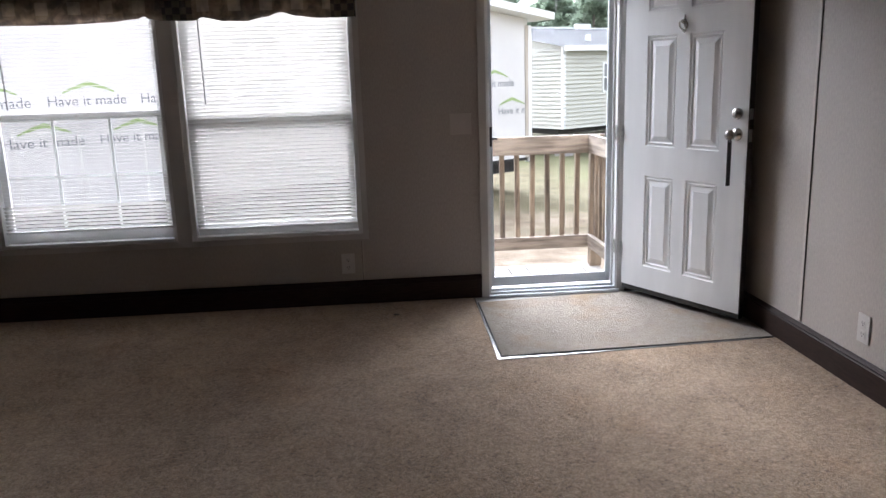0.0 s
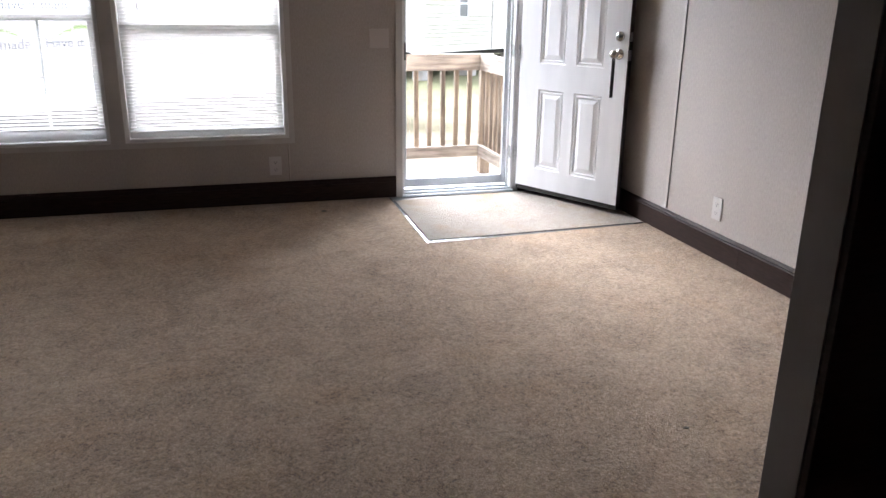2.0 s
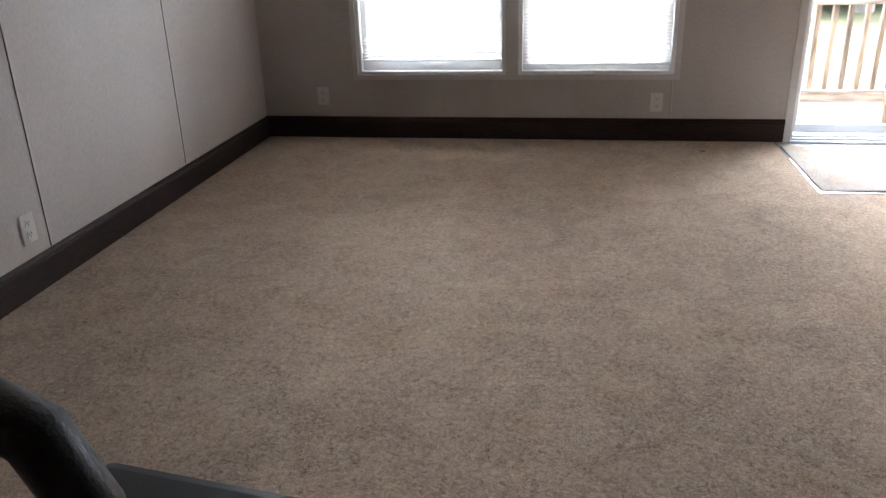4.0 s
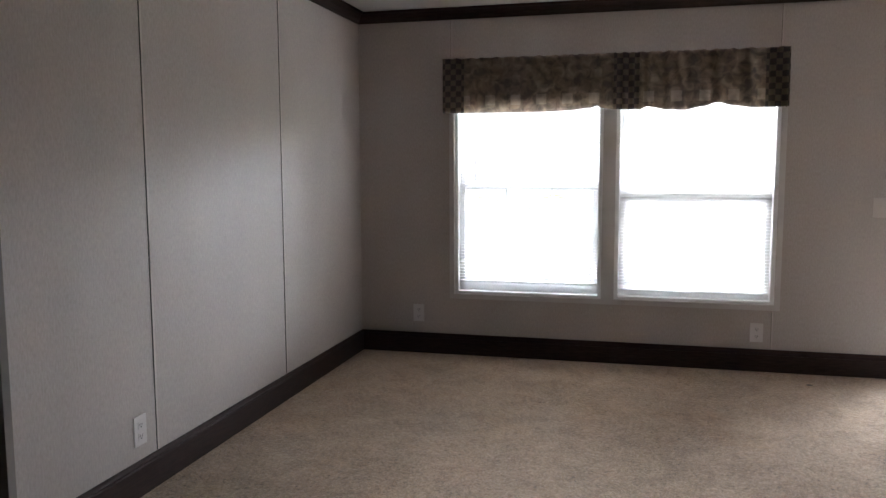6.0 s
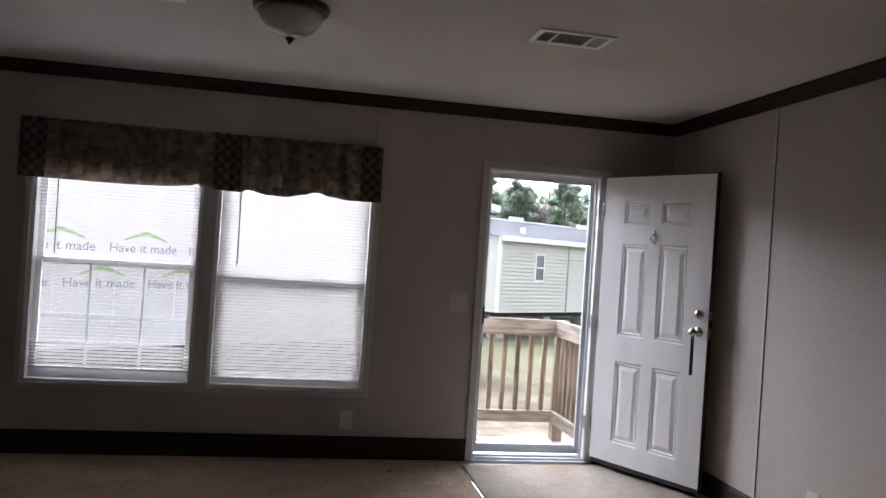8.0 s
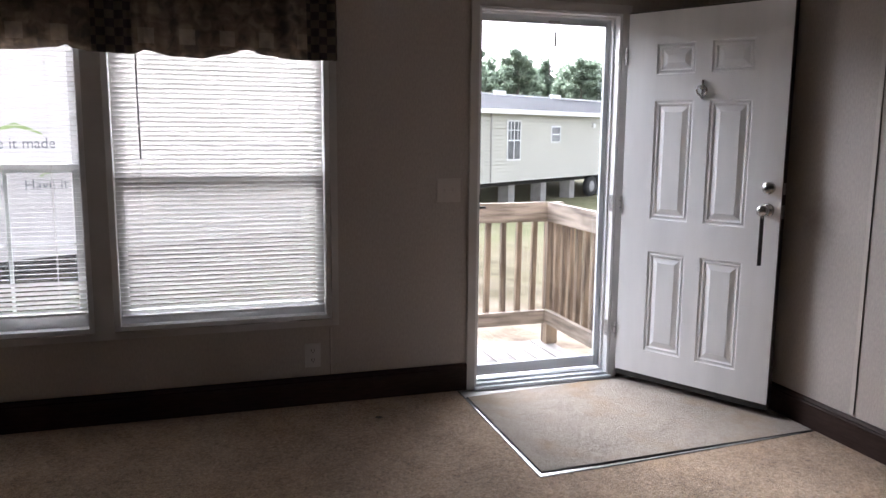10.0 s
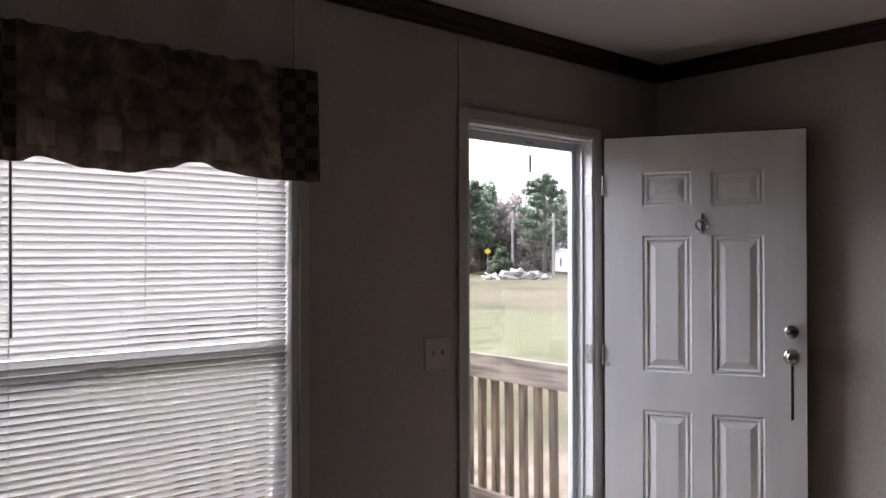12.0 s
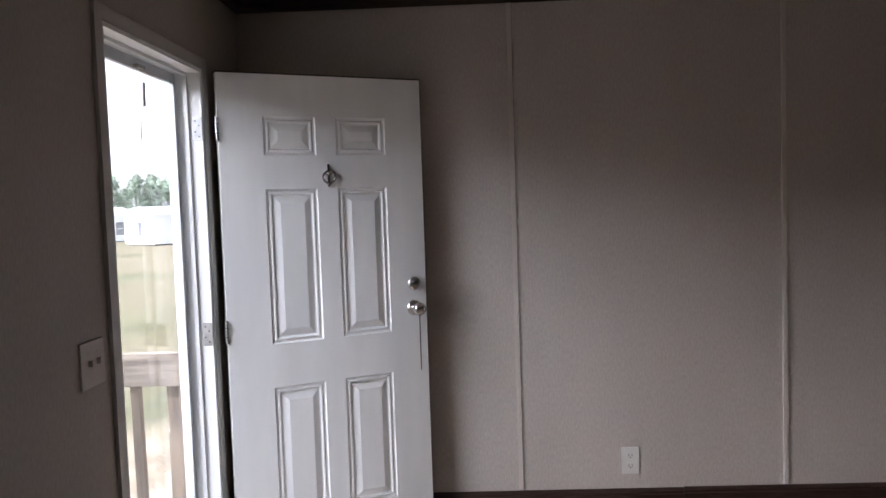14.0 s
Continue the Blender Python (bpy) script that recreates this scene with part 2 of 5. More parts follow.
def ground_material(name):
    """Bare sandy soil beside the house that gives way to worn, straw-coloured grass."""
    m = bpy.data.materials.new(name)
    m.use_nodes = True
    n, l = m.node_tree.nodes, m.node_tree.links
    b = n["Principled BSDF"]
    b.inputs["Roughness"].default_value = 1.0
    b.inputs["Specular IOR Level"].default_value = 0.1
    geo = n.new("ShaderNodeNewGeometry")
    def noise_at(scale, detail):
        t = n.new("ShaderNodeTexNoise")
        t.inputs["Scale"].default_value, t.inputs["Detail"].default_value = scale, detail
        l.new(geo.outputs["Position"], t.inputs["Vector"])
        return t.outputs["Fac"]
    soil = ramp(n, l, noise_at(2.2, 9), [(0.3, (0.13, 0.098, 0.07)), (0.5, (0.25, 0.198, 0.146)), (0.72, (0.35, 0.3, 0.238))])
    grass = ramp(n, l, noise_at(0.11, 9), [(0.34, (0.078, 0.084, 0.042)), (0.45, (0.115, 0.105, 0.06)), (0.52, (0.138, 0.12, 0.074)), (0.64, (0.165, 0.138, 0.092))])
    blades = ramp(n, l, noise_at(3.5, 9), [(0.3, (0.7, 0.7, 0.7)), (0.7, (1.25, 1.25, 1.25))])
    mul = n.new("ShaderNodeMix"); mul.data_type = "RGBA"; mul.blend_type = "MULTIPLY"; mul.inputs[0].default_value = 1.0
    l.new(grass, mul.inputs[6]); l.new(blades, mul.inputs[7])
    # greener growth round the sage home
    near = n.new("ShaderNodeVectorMath"); near.operation = "DISTANCE"; near.inputs[1].default_value = (12.0, 18.5, -0.95)
    l.new(geo.outputs["Position"], near.inputs[0])
    rough = n.new("ShaderNodeMath"); rough.operation = "MULTIPLY_ADD"; rough.inputs[1].default_value = 8.0
    l.new(noise_at(0.4, 6), rough.inputs[0]); l.new(near.outputs["Value"], rough.inputs[2])
    lush = n.new("ShaderNodeMapRange")
    lush.inputs["From Min"].default_value, lush.inputs["From Max"].default_value = 16.5, 11.5
    l.new(rough.outputs[0], lush.inputs["Value"])
    green = n.new("ShaderNodeMix"); green.data_type = "RGBA"
    fresh = ramp(n, l, noise_at(1.1, 9), [(0.34, (0.13, 0.138, 0.07)), (0.52, (0.17, 0.17, 0.095)), (0.68, (0.21, 0.195, 0.13))])
    l.new(lush.outputs[0], green.inputs[0]); l.new(mul.outputs[2], green.inputs[6]); l.new(fresh, green.inputs[7])
    # soil lies within a few metres of the house
    ln = n.new("ShaderNodeVectorMath"); ln.operation = "DISTANCE"; ln.inputs[1].default_value = (0.5, 1.5, -0.85)
    l.new(geo.outputs["Position"], ln.inputs[0])
    add = n.new("ShaderNodeMath"); add.operation = "MULTIPLY_ADD"; add.inputs[1].default_value = 9.0
    l.new(noise_at(0.5, 5), add.inputs[0]); l.new(ln.outputs["Value"], add.inputs[2])
    mask = n.new("ShaderNodeMapRange")
    mask.inputs["From Min"].default_value, mask.inputs["From Max"].default_value = 9.0, 11.5
    l.new(add.outputs[0], mask.inputs["Value"])
    mx = n.new("ShaderNodeMix"); mx.data_type = "RGBA"
    l.new(mask.outputs[0], mx.inputs[0]); l.new(soil, mx.inputs[6]); l.new(green.outputs[2], mx.inputs[7])
    l.new(mx.outputs[2], b.inputs["Base Color"])
    bump = n.new("ShaderNodeBump"); bump.inputs["Strength"].default_value = 0.8; bump.inputs["Distance"].default_value = 0.04
    l.new(noise_at(14, 6), bump.inputs["Height"]); l.new(bump.outputs[0], b.inputs["Normal"])
    return m


WALL = surface("vinyl_wallboard", (0.374, 0.333, 0.3), (0.436, 0.391, 0.354), 1.6, 0.55, grain=0.35, grain_scale=260, stretch=(1, 1, 0.35), relief=0.0012, fleck=0.13, scuff=(1.4, -0.93, 1.0))
BATTEN = surface("batten_vinyl", (0.44, 0.395, 0.355), (0.5, 0.452, 0.41), 6, 0.5, grain=0.2, grain_scale=260, relief=0.0008)
CEIL = surface("ceiling_board", (0.52, 0.493, 0.467), (0.59, 0.562, 0.535), 1.2, 0.9, grain=0.5, grain_scale=160, relief=0.002)
DARK_WOOD = surface("espresso_trim", (0.02, 0.011, 0.0085), (0.042, 0.024, 0.019), 14, 0.6, spec=0.16, grain=0.2, grain_scale=60, stretch=(1, 1, 8))
TRIM = surface("grey_white_trim", (0.46, 0.44, 0.42), (0.54, 0.52, 0.5), 3, 0.45, grain=0.1, grain_scale=300)
VINYL = surface("white_vinyl", (0.74, 0.74, 0.74), (0.8, 0.8, 0.8), 4, 0.35)
ALU = surface("white_aluminium", (0.62, 0.65, 0.68), (0.72, 0.75, 0.78), 3, 0.3, grain=0.1, grain_scale=120)
DOOR_WHITE = surface("door_paint", (0.77, 0.77, 0.77), (0.86, 0.86, 0.86), 2.5, 0.42, grain=0.25, grain_scale=90, stretch=(3, 3, 0.5), relief=0.0008)
PLATE = surface("plate_plastic", (0.54, 0.525, 0.5), (0.6, 0.58, 0.555), 6, 0.35)
# dimmer copy of the plate plastic, with the switch's shade in its colour
SWITCH_PLATE = surface("shaded_plate_plastic", (0.47, 0.43, 0.4), (0.52, 0.48, 0.445), 6, 0.4)
SLOT = surface("dark_slot", (0.02, 0.02, 0.02), (0.035, 0.035, 0.035), 6, 0.6)
RUBBER = surface("dark_weatherstrip", (0.02, 0.018, 0.016), (0.045, 0.04, 0.036), 20, 0.7)
NICKEL = surface("satin_nickel", (0.5, 0.49, 0.47), (0.62, 0.61, 0.59), 30, 0.22, metal=1.0)
DARK_CHROME = surface("dark_chrome", (0.3, 0.29, 0.28), (0.42, 0.41, 0.4), 40, 0.14, metal=1.0, rough_var=0.05)
STEEL = surface("hinge_steel", (0.36, 0.36, 0.36), (0.5, 0.5, 0.5), 60, 0.4, metal=1.0)
BLACK = surface("black_strap", (0.012, 0.012, 0.013), (0.03, 0.03, 0.032), 60, 0.6, grain=0.3, grain_scale=600)
CARPET = carpet_material("beige_carpet", (0.125, 0.073, 0.043), (0.4, 0.278, 0.175), (0.6, 0.45, 0.31))
MAT = carpet_material("soiled_carpet", (0.23, 0.188, 0.15), (0.33, 0.276, 0.22), (0.41, 0.35, 0.288), 0.9)
SUBFLOOR = surface("grey_vinyl_floor", (0.34, 0.33, 0.31), (0.62, 0.61, 0.59), 9, 0.5, grain=0.2, grain_scale=80, stretch=(1, 5, 1))
GLOSS_VINYL = surface("glossy_grey_vinyl", (0.2, 0.19, 0.18), (0.32, 0.31, 0.3), 9, 0.22, stretch=(1, 5, 1), rough_var=0.06, spec=0.8)
BRONZE = surface("dark_bronze", (0.012, 0.009, 0.008), (0.025, 0.019, 0.016), 20, 0.45)
FROST = surface("alabaster_glass", (0.46, 0.455, 0.42), (0.58, 0.57, 0.53), 9, 0.25)
CAVITY = surface("duct_dark", (0.05, 0.045, 0.04), (0.08, 0.07, 0.06), 9, 0.9)
GLASS = glass_material("window_glass")
def screen_material(name):
    m = bpy.data.materials.new(name)
    m.use_nodes = True
    n, l = m.node_tree.nodes, m.node_tree.links
    b = n["Principled BSDF"]
    b.inputs["Base Color"].default_value = (0.12, 0.12, 0.12, 1)
    clear, mixer = n.new("ShaderNodeBsdfTransparent"), n.new("ShaderNodeMixShader")
    mixer.inputs[0].default_value = 0.14
    l.new(clear.outputs[0], mixer.inputs[1]); l.new(b.outputs[0], mixer.inputs[2])
    l.new(mixer.outputs[0], n["Material Output"].inputs["Surface"])
    return m
SCREEN = screen_material("insect_mesh")
SLAT = slat_material("blind_vinyl")
CHECK = check_fabric("checked_band")
LEAF_CLOTH = leaf_fabric("leaf_print_cloth")
LINING = surface("white_lining", (0.6, 0.58, 0.54), (0.7, 0.68, 0.64), 20, 0.9)
PINE = surface("treated_pine", (0.07, 0.048, 0.032), (0.24, 0.178, 0.12), 5, 0.75, grain=0.5, grain_scale=70, stretch=(6, 6, 0.7), vary=0.25, contrast=(0.36, 0.62))
PINE_RAIL = surface("treated_pine_rail", (0.11, 0.083, 0.06), (0.31, 0.255, 0.2), 5, 0.75, grain=0.5, grain_scale=70, stretch=(0.8, 0.8, 7), vary=0.15, contrast=(0.34, 0.62))
PINE_DECK = surface("weathered_deck", (0.17, 0.155, 0.14), (0.3, 0.28, 0.26), 5, 0.8, grain=0.5, grain_scale=60, stretch=(8, 0.8, 1), vary=0.12)
WRAP = surface("house_wrap", (0.55, 0.54, 0.535), (0.62, 0.61, 0.605), 1.1, 0.4, grain=0.5, grain_scale=4, relief=0.03)
WRAP_INK = surface("grey_print", (0.11, 0.12, 0.14), (0.15, 0.16, 0.18), 8, 0.6)
WRAP_GREEN = surface("green_print", (0.26, 0.36, 0.14), (0.32, 0.42, 0.19), 8, 0.6)
SKIRT = surface("block_skirting", (0.34, 0.3, 0.25), (0.48, 0.44, 0.38), 3, 0.9, grain=0.5, grain_scale=30)
SAGE = surface("sage_siding", (0.44, 0.435, 0.385), (0.52, 0.515, 0.46), 0.7, 0.6)
SIDING_WHITE = surface("white_siding", (0.66, 0.67, 0.68), (0.75, 0.76, 0.77), 0.7, 0.55)
SHINGLE = surface("grey_shingle", (0.055, 0.06, 0.07), (0.1, 0.107, 0.12), 6, 0.9, grain=0.6, grain_scale=20)
UNDER = surface("dark_underside", (0.015, 0.015, 0.015), (0.04, 0.038, 0.036), 3, 0.9)
BLOCK = surface("concrete_block", (0.24, 0.23, 0.22), (0.36, 0.35, 0.33), 5, 0.9, grain=0.5, grain_scale=40)
TYRE = surface("tyre_rubber", (0.015, 0.015, 0.016), (0.03, 0.03, 0.03), 9, 0.8)
RIM = surface("painted_rim", (0.24, 0.24, 0.24), (0.36, 0.36, 0.36), 9, 0.5)
PANE_DARK = surface("dim_pane", (0.07, 0.075, 0.08), (0.2, 0.21, 0.22), 1.5, 0.08)
BARK = surface("bark", (0.1, 0.085, 0.075), (0.2, 0.175, 0.155), 4, 0.95, grain=0.6, grain_scale=12)
def leaf_material(name, dark, light, scale):
    """Thin leaves and twigs that glow against the bright sky."""
    m = surface(name, dark, light, scale, 0.9, contrast=(0.36, 0.64), spec=0.2)
    n, l = m.node_tree.nodes, m.node_tree.links
    b = n["Principled BSDF"]
    tr, mixer = n.new("ShaderNodeBsdfTranslucent"), n.new("ShaderNodeMixShader")
    l.new(b.inputs["Base Color"].links[0].from_socket, tr.inputs["Color"])
    mixer.inputs[0].default_value = 0.68
    l.new(b.outputs[0], mixer.inputs[1]); l.new(tr.outputs[0], mixer.inputs[2])
    l.new(mixer.outputs[0], n["Material Output"].inputs["Surface"])
    return m
# needles and twigs paler than real foliage: distance haze mixed into their colours
NEEDLES = leaf_material("hazed_pine_needles", (0.2, 0.25, 0.19), (0.265, 0.325, 0.24), 0.35)
RUSSET = leaf_material("hazed_autumn_twigs", (0.29, 0.265, 0.25), (0.41, 0.355, 0.33), 0.12)
GOLD = leaf_material("golden_leaves", (0.27, 0.2, 0.14), (0.37, 0.28, 0.19), 0.6)
SHRUB = leaf_material("shrub_leaves", (0.12, 0.155, 0.1), (0.2, 0.24, 0.16), 0.7)
GROUND = ground_material("soil_and_grass")
DEBRIS = surface("pale_debris", (0.45, 0.44, 0.42), (0.75, 0.74, 0.72), 1, 0.8)
POLE_WOOD = surface("pole_wood", (0.3, 0.28, 0.26), (0.42, 0.4, 0.38), 3, 0.9)
YELLOW = surface("sign_yellow", (0.7, 0.45, 0.02), (0.8, 0.52, 0.04), 3, 0.5)
CHAIR_BLACK = surface("black_vinyl", (0.008, 0.008, 0.008), (0.02, 0.02, 0.02), 40, 0.5, grain=0.3, grain_scale=200)
# wallboard of the stub wall with its shade put into the colour
PARTITION = surface("shade_dark_partition", (0.14, 0.12, 0.107), (0.18, 0.157, 0.142), 1.6, 0.6, grain=0.35, grain_scale=260, relief=0.0012)
# kitchen and hall gloom put into the colour, far darker than the wallboard
SHADE_WALL = surface("shade_dark_wallboard", (0.13, 0.115, 0.1), (0.18, 0.16, 0.145), 1.5, 0.7)


# ---------- mesh helpers ----------
def world_of(ob):
    m = ob.matrix_basis.copy()
    while ob.parent:
        ob = ob.parent
        m = ob.matrix_basis @ m
    return m


def box(bm, x0, x1, y0, y1, z0, z1, bevel=0.0):
    r = bmesh.ops.create_cube(bm, size=1.0)
    bmesh.ops.transform(bm, matrix=Matrix.LocRotScale(((x0 + x1) / 2, (y0 + y1) / 2, (z0 + z1) / 2), None, (abs(x1 - x0), abs(y1 - y0), abs(z1 - z0))), verts=r["verts"])
    if bevel:
        edges = list({e for v in r["verts"] for e in v.link_edges})
        bmesh.ops.bevel(bm, geom=edges, offset=bevel, segments=2, affect="EDGES", profile=0.7)
    return bm


def boxes(*items, bevel=0.0):
    bm = bmesh.new()
    for i in items:
        box(bm, *i, bevel=bevel)
    return bm


def lathe(profile, steps=32, axis="Z"):
    """A body of revolution from (radius, height) pairs."""
    bm = bmesh.new()
    rings = []
    for r, h in profile:
        rings.append([bm.verts.new((r * math.cos(2 * math.pi * i / steps), r * math.sin(2 * math.pi * i / steps), h)) for i in range(steps)])
    for a, b in zip(rings, rings[1:]):
        for i in range(steps):
            j = (i + 1) % steps
            bm.faces.new((a[i], a[j], b[j], b[i]))
    bm.faces.new(reversed(rings[0]))
    bm.faces.new(rings[-1])
    if axis == "Y":
        bm.transform(pose(0, 0, 0, 90, 0, 0))
    if axis == "X":
        bm.transform(pose(0, 0, 0, 0, 90, 0))
    bmesh.ops.recalc_face_normals(bm, faces=bm.faces)
    return bm


def sweep(profile, start, end, out, up=(0, 0, 1)):
    """A straight moulding: profile pairs (outwards, upwards) drawn from start to end."""
    bm = bmesh.new()
    o, u = Vector(out), Vector(up)
    a = [bm.verts.new(Vector(start) + o * p + u * q) for p, q in profile]
    b = [bm.verts.new(Vector(end) + o * p + u * q) for p, q in profile]
    for i in range(len(profile)):
        j = (i + 1) % len(profile)
        bm.faces.new((a[i], a[j], b[j], b[i]))
    bm.faces.new(a); bm.faces.new(reversed(b))
    bmesh.ops.recalc_face_normals(bm, faces=bm.faces)
    return bm


def tube(points, radius, closed=False, sides=8):
    """A round bar along points."""
    bm = bmesh.new()
    pts = [Vector(p) for p in points]
    rings = []
    for i, p in enumerate(pts):
        a = pts[i - 1] if (i or closed) else p
        b = pts[(i + 1) % len(pts)] if (i < len(pts) - 1 or closed) else p
        d = (b - a).normalized()
        s = d.cross(Vector((0.13, 0.31, 0.94))).normalized()
        t = d.cross(s)
        rings.append([bm.verts.new(p + radius * (s * math.cos(2 * math.pi * k / sides) + t * math.sin(2 * math.pi * k / sides))) for k in range(sides)])
    n = len(rings)
    for i in range(n if closed else n - 1):
        a, b = rings[i], rings[(i + 1) % n]
        for k in range(sides):
            bm.faces.new((a[k], a[(k + 1) % sides], b[(k + 1) % sides], b[k]))
    if not closed:
        bm.faces.new(rings[0]); bm.faces.new(rings[-1])
    bmesh.ops.recalc_face_normals(bm, faces=bm.faces)
    return bm


def to_mesh(name, bm, material, smooth=False):
    me = bpy.data.meshes.new(name)
    bm.to_mesh(me)
    bm.free()
    me.materials.append(material)
    if smooth:
        me.shade_smooth()
    return me


def part(name, bm, material, parent, label="", local=False, smooth=False):
    if not local:
        bm.transform(world_of(parent).inverted())
    ob = new(name, to_mesh(name, bm, material, smooth))
    ob.parent = parent
    if label:
        ob["label"] = label
    return ob


def shared_part(name, mesh, parent, m, label=""):
    """A piece that shares its mesh; m is its pose in the world."""
    ob = new(name, mesh)
    ob.parent = parent
    ob.matrix_basis = world_of(parent).inverted() @ m
    if label:
        ob["label"] = label
    return ob


def thing(name, m, label, category, group="", kind=""):
    ob = new(name)
    ob.empty_display_size = 0.1
    ob.matrix_basis = m
    return tagged(ob, label, category, group, kind)


def solid(name, bm, material, label, category, kind="structure", smooth=False, group=""):
    return tagged(new(name, to_mesh(name, bm, material, smooth)), label, category, group, kind)


# ---------- the room ----------
XE, XW, YN, YS, H, T = 1.40, -3.545, 0.0, -8.6, 2.42, 0.13
DX0, DX1, DZ1 = 0.045, 0.862, 2.01          # entry door opening
WX = [(-2.845, -1.822), (-1.738, -0.722)]   # window openings
WZ0, WZ1 = 0.44, 2.02
YW = -3.31                                  # where the west wall opens to the hall
SX, SY0, SY1 = -0.022, -4.05, -3.94          # stub wall by the kitchen

carpet_bm = bmesh.new()
cut = [(-0.055, 0.0), (-0.06, -1.105), (XE, -1.028)]
outline = [(XW - 0.05, 0.0), cut[0], cut[1], cut[2], (XE, YS), (XW - 1.2, YS), (XW - 1.2, YW + 0.3), (XW - 0.05, YW + 0.3)]
top = [carpet_bm.verts.new((x, y, 0.0)) for x, y in outline]
low = [carpet_bm.verts.new((x, y, -0.1)) for x, y in outline]
carpet_bm.faces.new(top)
carpet_bm.faces.new(reversed(low))
for i in range(8):
    j = (i + 1) % 8
    carpet_bm.faces.new((top[i], low[i], low[j], top[j]))
bmesh.ops.recalc_face_normals(carpet_bm, faces=carpet_bm.faces)
solid("floor", carpet_bm, CARPET, "worn beige cut-pile carpet with brushed patches", "carpet")
solid("floor_entry", boxes((-0.06, XE, -1.104, 0.0, -0.1, -0.008)), SUBFLOOR, "bare grey vinyl flooring in front of the entry door", "floor")

solid("ceiling", boxes((XW - T, XE + T, YS, YN + T, H, H + 0.15), (XW - 1.2 - T, XW - T, YS, YW + 0.4, H, H + 0.15)), CEIL, "plain off-white textured ceiling board", "ceiling")

# north wall, in blocks around the two windows and the door
wall_n = boxes(
    (XW - T, WX[0][0], 0, T, -0.1, H), (WX[0][1], WX[1][0], 0, T, WZ0, WZ1), (WX[1][1], DX0, 0, T, -0.1, H), (DX1, XE + T, 0, T, -0.1, H),
    (WX[0][0], WX[1][1], 0, T, -0.1, WZ0), (WX[0][0], WX[1][1], 0, T, WZ1, H), (DX0, DX1, 0, T, DZ1, H), (DX0, DX1, 0, T, -0.1, -0.008))
solid("wall_north", wall_n, WALL, "greige vinyl-faced wallboard wall with windows and entry door", "wall")
solid("wall_east", boxes((XE, XE + T, YS, 0, -0.1, H)), WALL, "greige vinyl-faced wallboard wall with batten seams", "wall")
solid("wall_west", boxes((XW - T, XW, YW, 0, -0.1, H), (XW - T, XW, YS, YW - 1.0, -0.1, H), (XW - T, XW, YW - 1.0, YW, 2.08, H)), WALL, "light greige wallboard wall ending at a hall opening", "wall")
solid("wall_stub", boxes((SX, XE, SY0, SY1, 0, H)), PARTITION, "short partition wall beside the kitchen, coloured dark for shade", "wall")
# outer walls, mostly unseen, darkened so that little light bounces back
solid("wall_south", boxes((XW - 1.2, XE + T, YS - T, YS, -0.1, H)), SHADE_WALL, "plain unseen wall closing the kitchen, coloured dark for shade", "wall")
solid("wall_hall", boxes((XW - 1.2 - T, XW - 1.2, YS, YW + 0.4, -0.1, H), (XW - 1.2, XW - T, YW + 0.3, YW + 0.4, -0.1, H)), SHADE_WALL, "plain wall of the dim hall, coloured dark for shade", "wall")

solid("cabinet_side_panel", boxes((SX + 0.004, XE, SY0 - 0.02, SY0, 0.15, 2.3)), DARK_WOOD, "dark espresso panel on the kitchen side of the partition", "panel")

# battens over the board joints
def batten(x0, x1, y0, y1, z0, z1, axis):
    solid("batten", boxes((x0, x1, y0, y1, z0, z1), bevel=0.0012), BATTEN, "narrow greige batten strip over a wallboard joint", "trim", group="wall battens")
    if axis == "e":
        solid("joint_gap", boxes((x0 + 0.003, x1 + 0.001, y0 - 0.0012, y0, z0, z1)), SLOT, "thin dark gap beside a wall batten", "trim", group="wall joints")
    if axis == "w":
        solid("joint_gap", boxes((x0 - 0.001, x1 - 0.001, y0 - 0.0022, y0, z0, z1)), SLOT, "thin dark gap beside a wall batten", "trim", group="wall joints")
    if axis == "n":
        solid("joint_gap", boxes((x0 - 0.002, x0, y0 + 0.002, y1, z0, z1)), SLOT, "thin dark gap beside a wall batten", "trim", group="wall joints")
for y in (-1.215, -2.415, -3.61):
    batten(XE - 0.006, XE, y - 0.011, y + 0.011, 0.15, 2.35, "e")
for y in (-1.275, -2.53):
    batten(XW, XW + 0.004, y - 0.006, y + 0.006, 0.15, 2.35, "w")
for x, z0, z1 in ((-2.862, 2.07, 2.35), (-0.735, 2.07, 2.35), (-0.728, 0.15, 0.395), (0.012, 2.056, 2.35)):
    batten(x - 0.005, x + 0.005, -0.003, 0, z0, z1, "n")

# crown and base mouldings, dark brown
CROWN = [(0, 0), (0.008, 0), (0.012, 0.012), (0.022, 0.022), (0.03, 0.04), (0.046, 0.054), (0.058, 0.06), (0.064, 0.074), (0, 0.074)]
BASE = [(0, 0), (0.014, 0), (0.014, 0.112), (0.02, 0.114), (0.021, 0.122), (0.015, 0.127), (0.018, 0.134), (0.012, 0.143), (0.004, 0.148), (0, 0.148)]
def moulding(name, profile, a, b, out, label):
    solid(name, sweep(profile, a, b, out), DARK_WOOD, label, "trim")
cz = H - 0.0755
for a, b, o in (((XW, 0, cz), (XE, 0, cz), (0, -1, 0)), ((XE, 0, cz), (XE, SY1, cz), (-1, 0, 0)), ((XW, 0, cz), (XW, YW - 1.0, cz), (1, 0, 0))):
    moulding("crown_moulding", CROWN, a, b, o, "dark espresso crown moulding along the ceiling")
